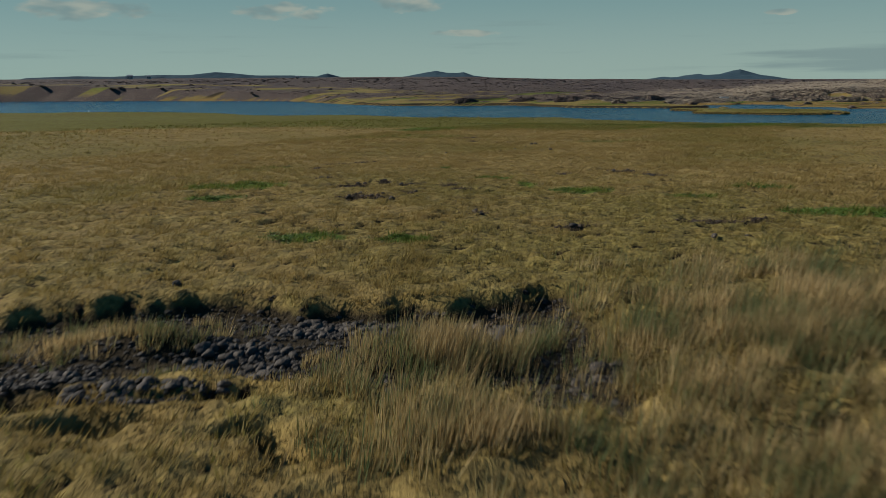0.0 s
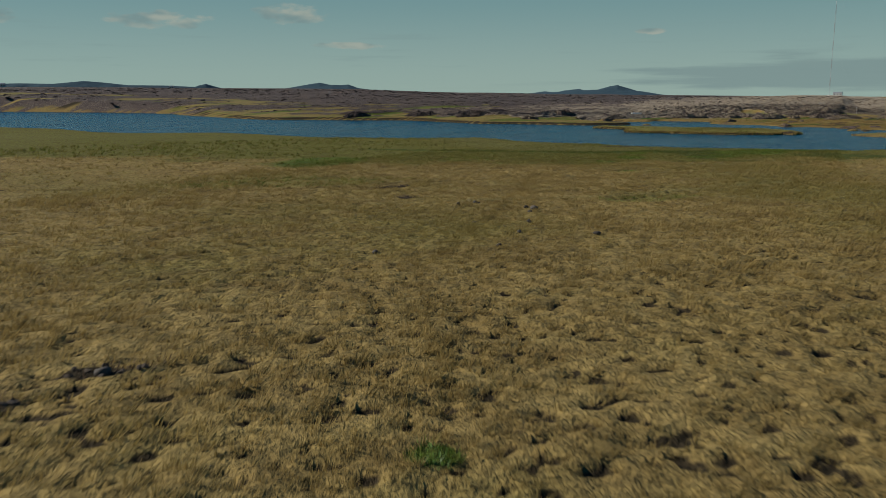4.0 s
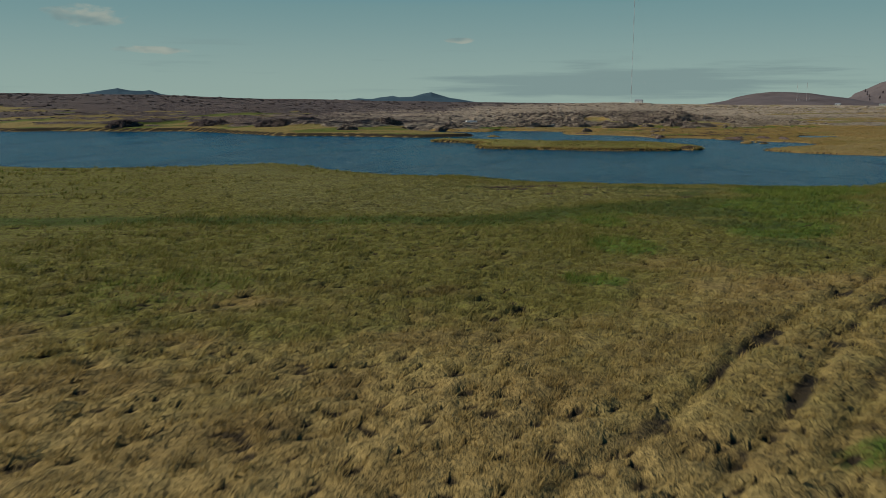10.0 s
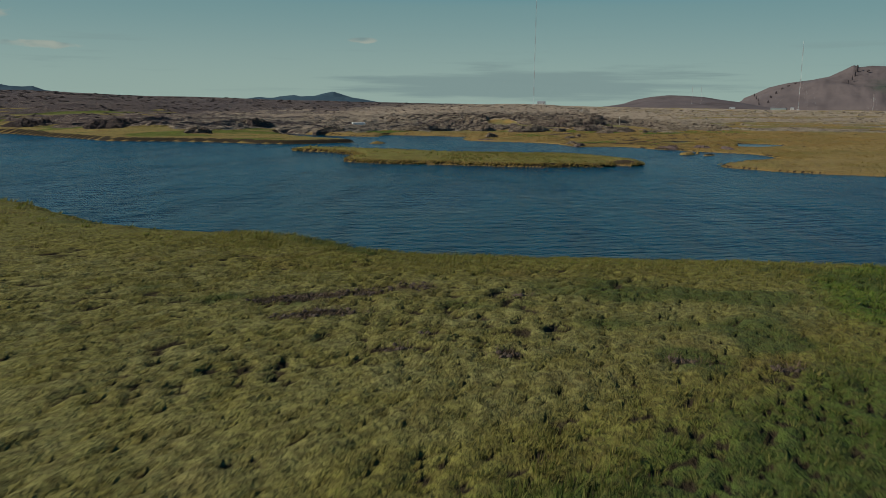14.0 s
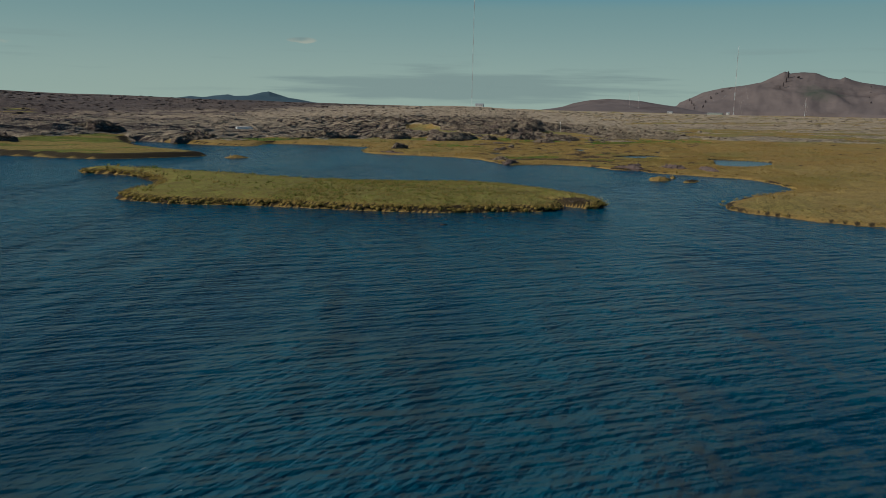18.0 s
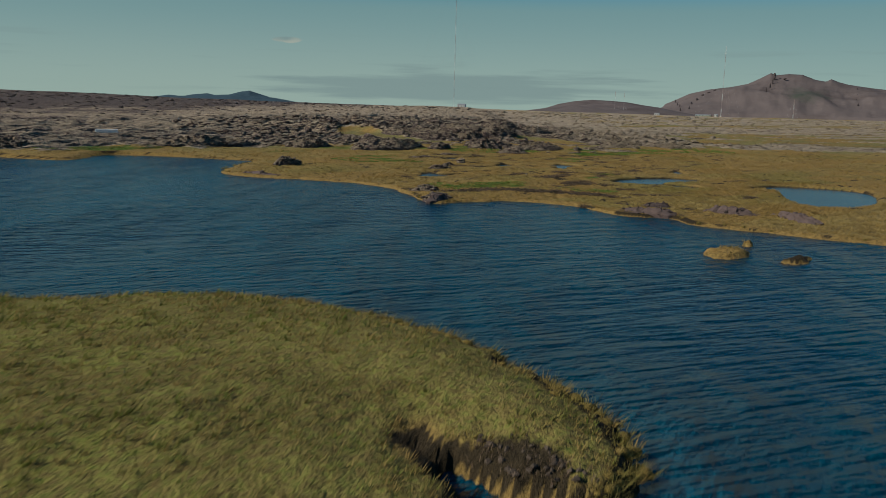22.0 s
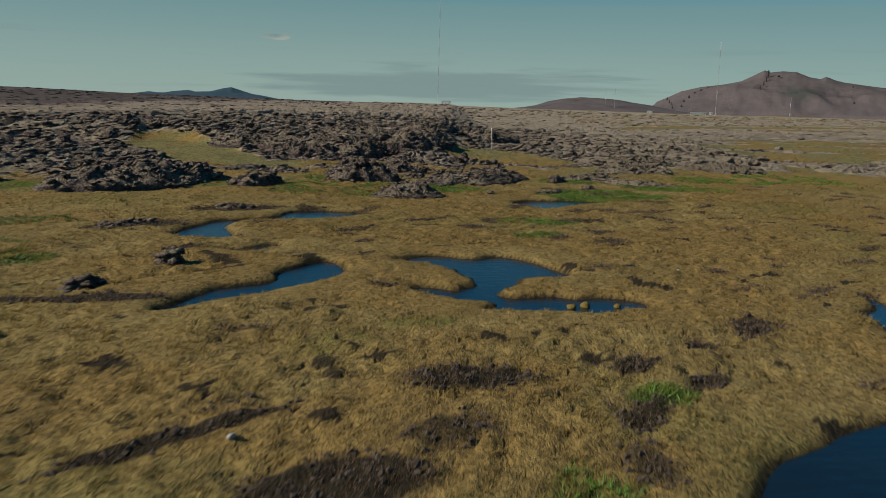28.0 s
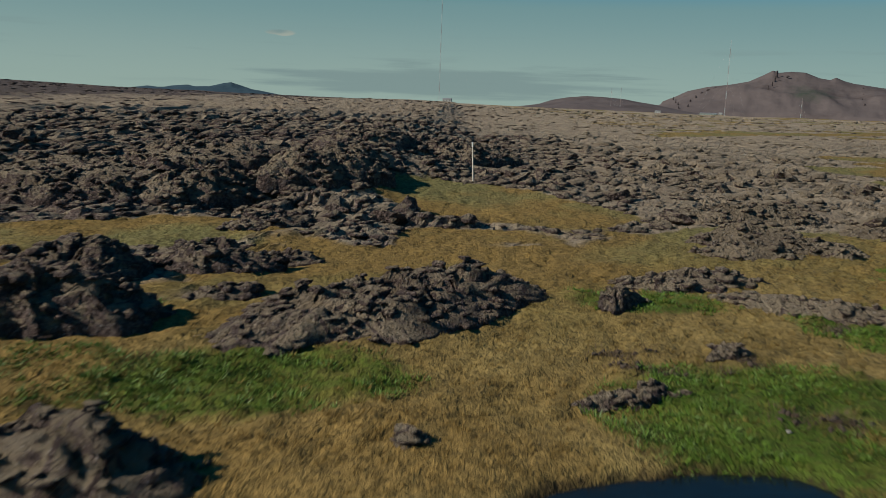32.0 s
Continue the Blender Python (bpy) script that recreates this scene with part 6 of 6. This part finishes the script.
def house(az, dist, w, d, h, roof, label, wall=None):
    x, y = at_bearing(az, dist)
    z = float(land(np.array([x]), np.array([y]))[0][0])
    root = new("building")
    root.location, root.rotation_euler = (x, y, z), (0, 0, -radians(az + 12))
    tagged(root, label, "building", "far buildings")
    bm = bmesh.new()
    box(bm, -w / 2, w / 2, -d / 2, d / 2, -3, h)
    part("wall", bm, wall or FARWALL, root)
    bm = bmesh.new()
    e = 0.3
    v = [bm.verts.new(p) for p in ((-w / 2 - e, -d / 2 - e, h), (w / 2 + e, -d / 2 - e, h), (w / 2 + e, d / 2 + e, h), (-w / 2 - e, d / 2 + e, h), (-w / 2 - e, 0, h + roof), (w / 2 + e, 0, h + roof))]
    for f in ((0, 1, 5, 4), (2, 3, 4, 5), (1, 2, 5), (3, 0, 4), (3, 2, 1, 0)):
        bm.faces.new([v[i] for i in f])
    part("roof", bm, GREYMETAL, root, "grey metal roof")
    n = max(2, int(w / 5))
    for k in range(n):
        bm = bmesh.new()
        cx = -w / 2 + (k + 0.5) * w / n
        box(bm, cx - 0.6, cx + 0.6, -d / 2 - 0.06, -d / 2 - 0.003, h * 0.35, h * 0.75)
        part("window", bm, DARKGLASS, root, "dark window")


FARWALL = plain("weathered_pale_render", (0.32, 0.33, 0.32), 0.8)
DARKGLASS = plain("dark_window_glass", (0.03, 0.035, 0.04), 0.1)
house(35.9, 1650, 16, 8, 5, 2.5, "pale mast building on the plain")
house(49.2, 1500, 9, 6, 3, 1.2, "small white building before the mountain")
house(52.2, 1500, 26, 8, 2.2, 1, "long low grey-green building", plain("grey_green_cladding", (0.16, 0.19, 0.17), 0.7))
house(53.0, 1700, 6, 6, 4.5, 1.2, "white transmitter house by the mast")
house(-25.5, 1300, 9, 8, 5, 2, "white farmhouse on the far lava edge")
house(-24.2, 1300, 6, 6, 4, 2, "white shed on the far lava edge")
house(-13.2, 1350, 7, 5, 4, 1.5, "white cabin on the far lava edge")

# ---- small things in the lava ----


def stake():
    x, y = 215.3, 321.2
    z = float(land(np.array([x]), np.array([y]))[0][0])
    root = new("marker_stake")
    root.location, root.rotation_euler = (x, y, z), (0.02, radians(-5), 0)
    tagged(root, "slim pale wooden marker stake leaning in the grass", "stake")
    bm = bmesh.new()
    tube(bm, (0, 0, -0.3), (0, 0, 2.6), 0.05, 0.035, 8)
    part("pole", bm, PALEWOOD, root)
    bm = bmesh.new()
    tube(bm, (0, 0, 2.3), (0, 0, 2.62), 0.055, 0.05, 8)
    part("cap", bm, WHITE, root, "white painted tip")


stake()


def slab(x, y, w, d, h, turn, label):
    z = float(land(np.array([x]), np.array([y]))[0][0])
    bm = bmesh.new()
    box(bm, -w / 2, w / 2, -d / 2, d / 2, -0.3, h)
    bmesh.ops.bevel(bm, geom=bm.edges[:], offset=0.06, segments=2, affect="EDGES")
    ob = part("concrete_slab", bm, WHITE)
    ob.location, ob.rotation_euler = (x, y, z + 0.1), (0, 0, radians(turn))
    tagged(ob, label, "slab")


slab(132.2, 336.1, 3.6, 1.4, 0.3, -10, "long low white concrete slab on the lava")


# the shade of the mountain's clefts is put into this dark colour
CLEFT_SHADE = plain("shaded_cleft_crag", (0.060, 0.047, 0.047), 0.95, vary=0.4)


def cliff(mount, az, dist, height, w, h, seed):
    """An upright crag on the mountain's flank, its dark colour standing for a shaded cleft."""
    x, y = at_bearing(az, dist)
    co, tris = rock_shape(seed, 3, 0.6, 1.0)
    co = turned(co * (w, 0.6 * w, h), -radians(az) + 0.3, 0.0) + (x, y, height)
    part("cliff", tri_mesh("cliff", co, tris, CLEFT_SHADE), None, mount, "upright crag coloured dark for a shaded cleft")


for k, (az, el, w, h) in enumerate(((56.36, 2.55, 10, 22), (56.28, 2.30, 7, 14), (56.15, 2.05, 5, 10), (55.95, 1.80, 5, 9), (50.35, 0.92, 6, 9), (50.5, 0.74, 6, 11), (50.65, 0.55, 6, 11), (50.7, 0.34, 7, 12),
                                   (52.9, 1.66, 24, 6), (52.4, 1.52, 12, 8), (52.05, 1.34, 9, 9), (51.7, 1.1, 8, 9), (51.4, 0.8, 7, 10), (51.25, 0.5, 8, 10), (53.6, 1.45, 5, 9), (61.2, 1.8, 7, 11), (61.25, 1.5, 5, 7), (61.2, 1.2, 5, 9), (61.35, 0.9, 6, 9), (57.0, 2.5, 14, 4))):
    top = float(np.interp(az, *zip(*MOUNT_TOPS)))
    dist = 3000 - 420 * max(0.03, 1 - el / top) ** 0.8
    cliff(MOUNT, az, dist, EYE_POINT[2] - 3 + dist * math.tan(radians(el)), 0.85 * w, 1.5 * h, 401 + k)
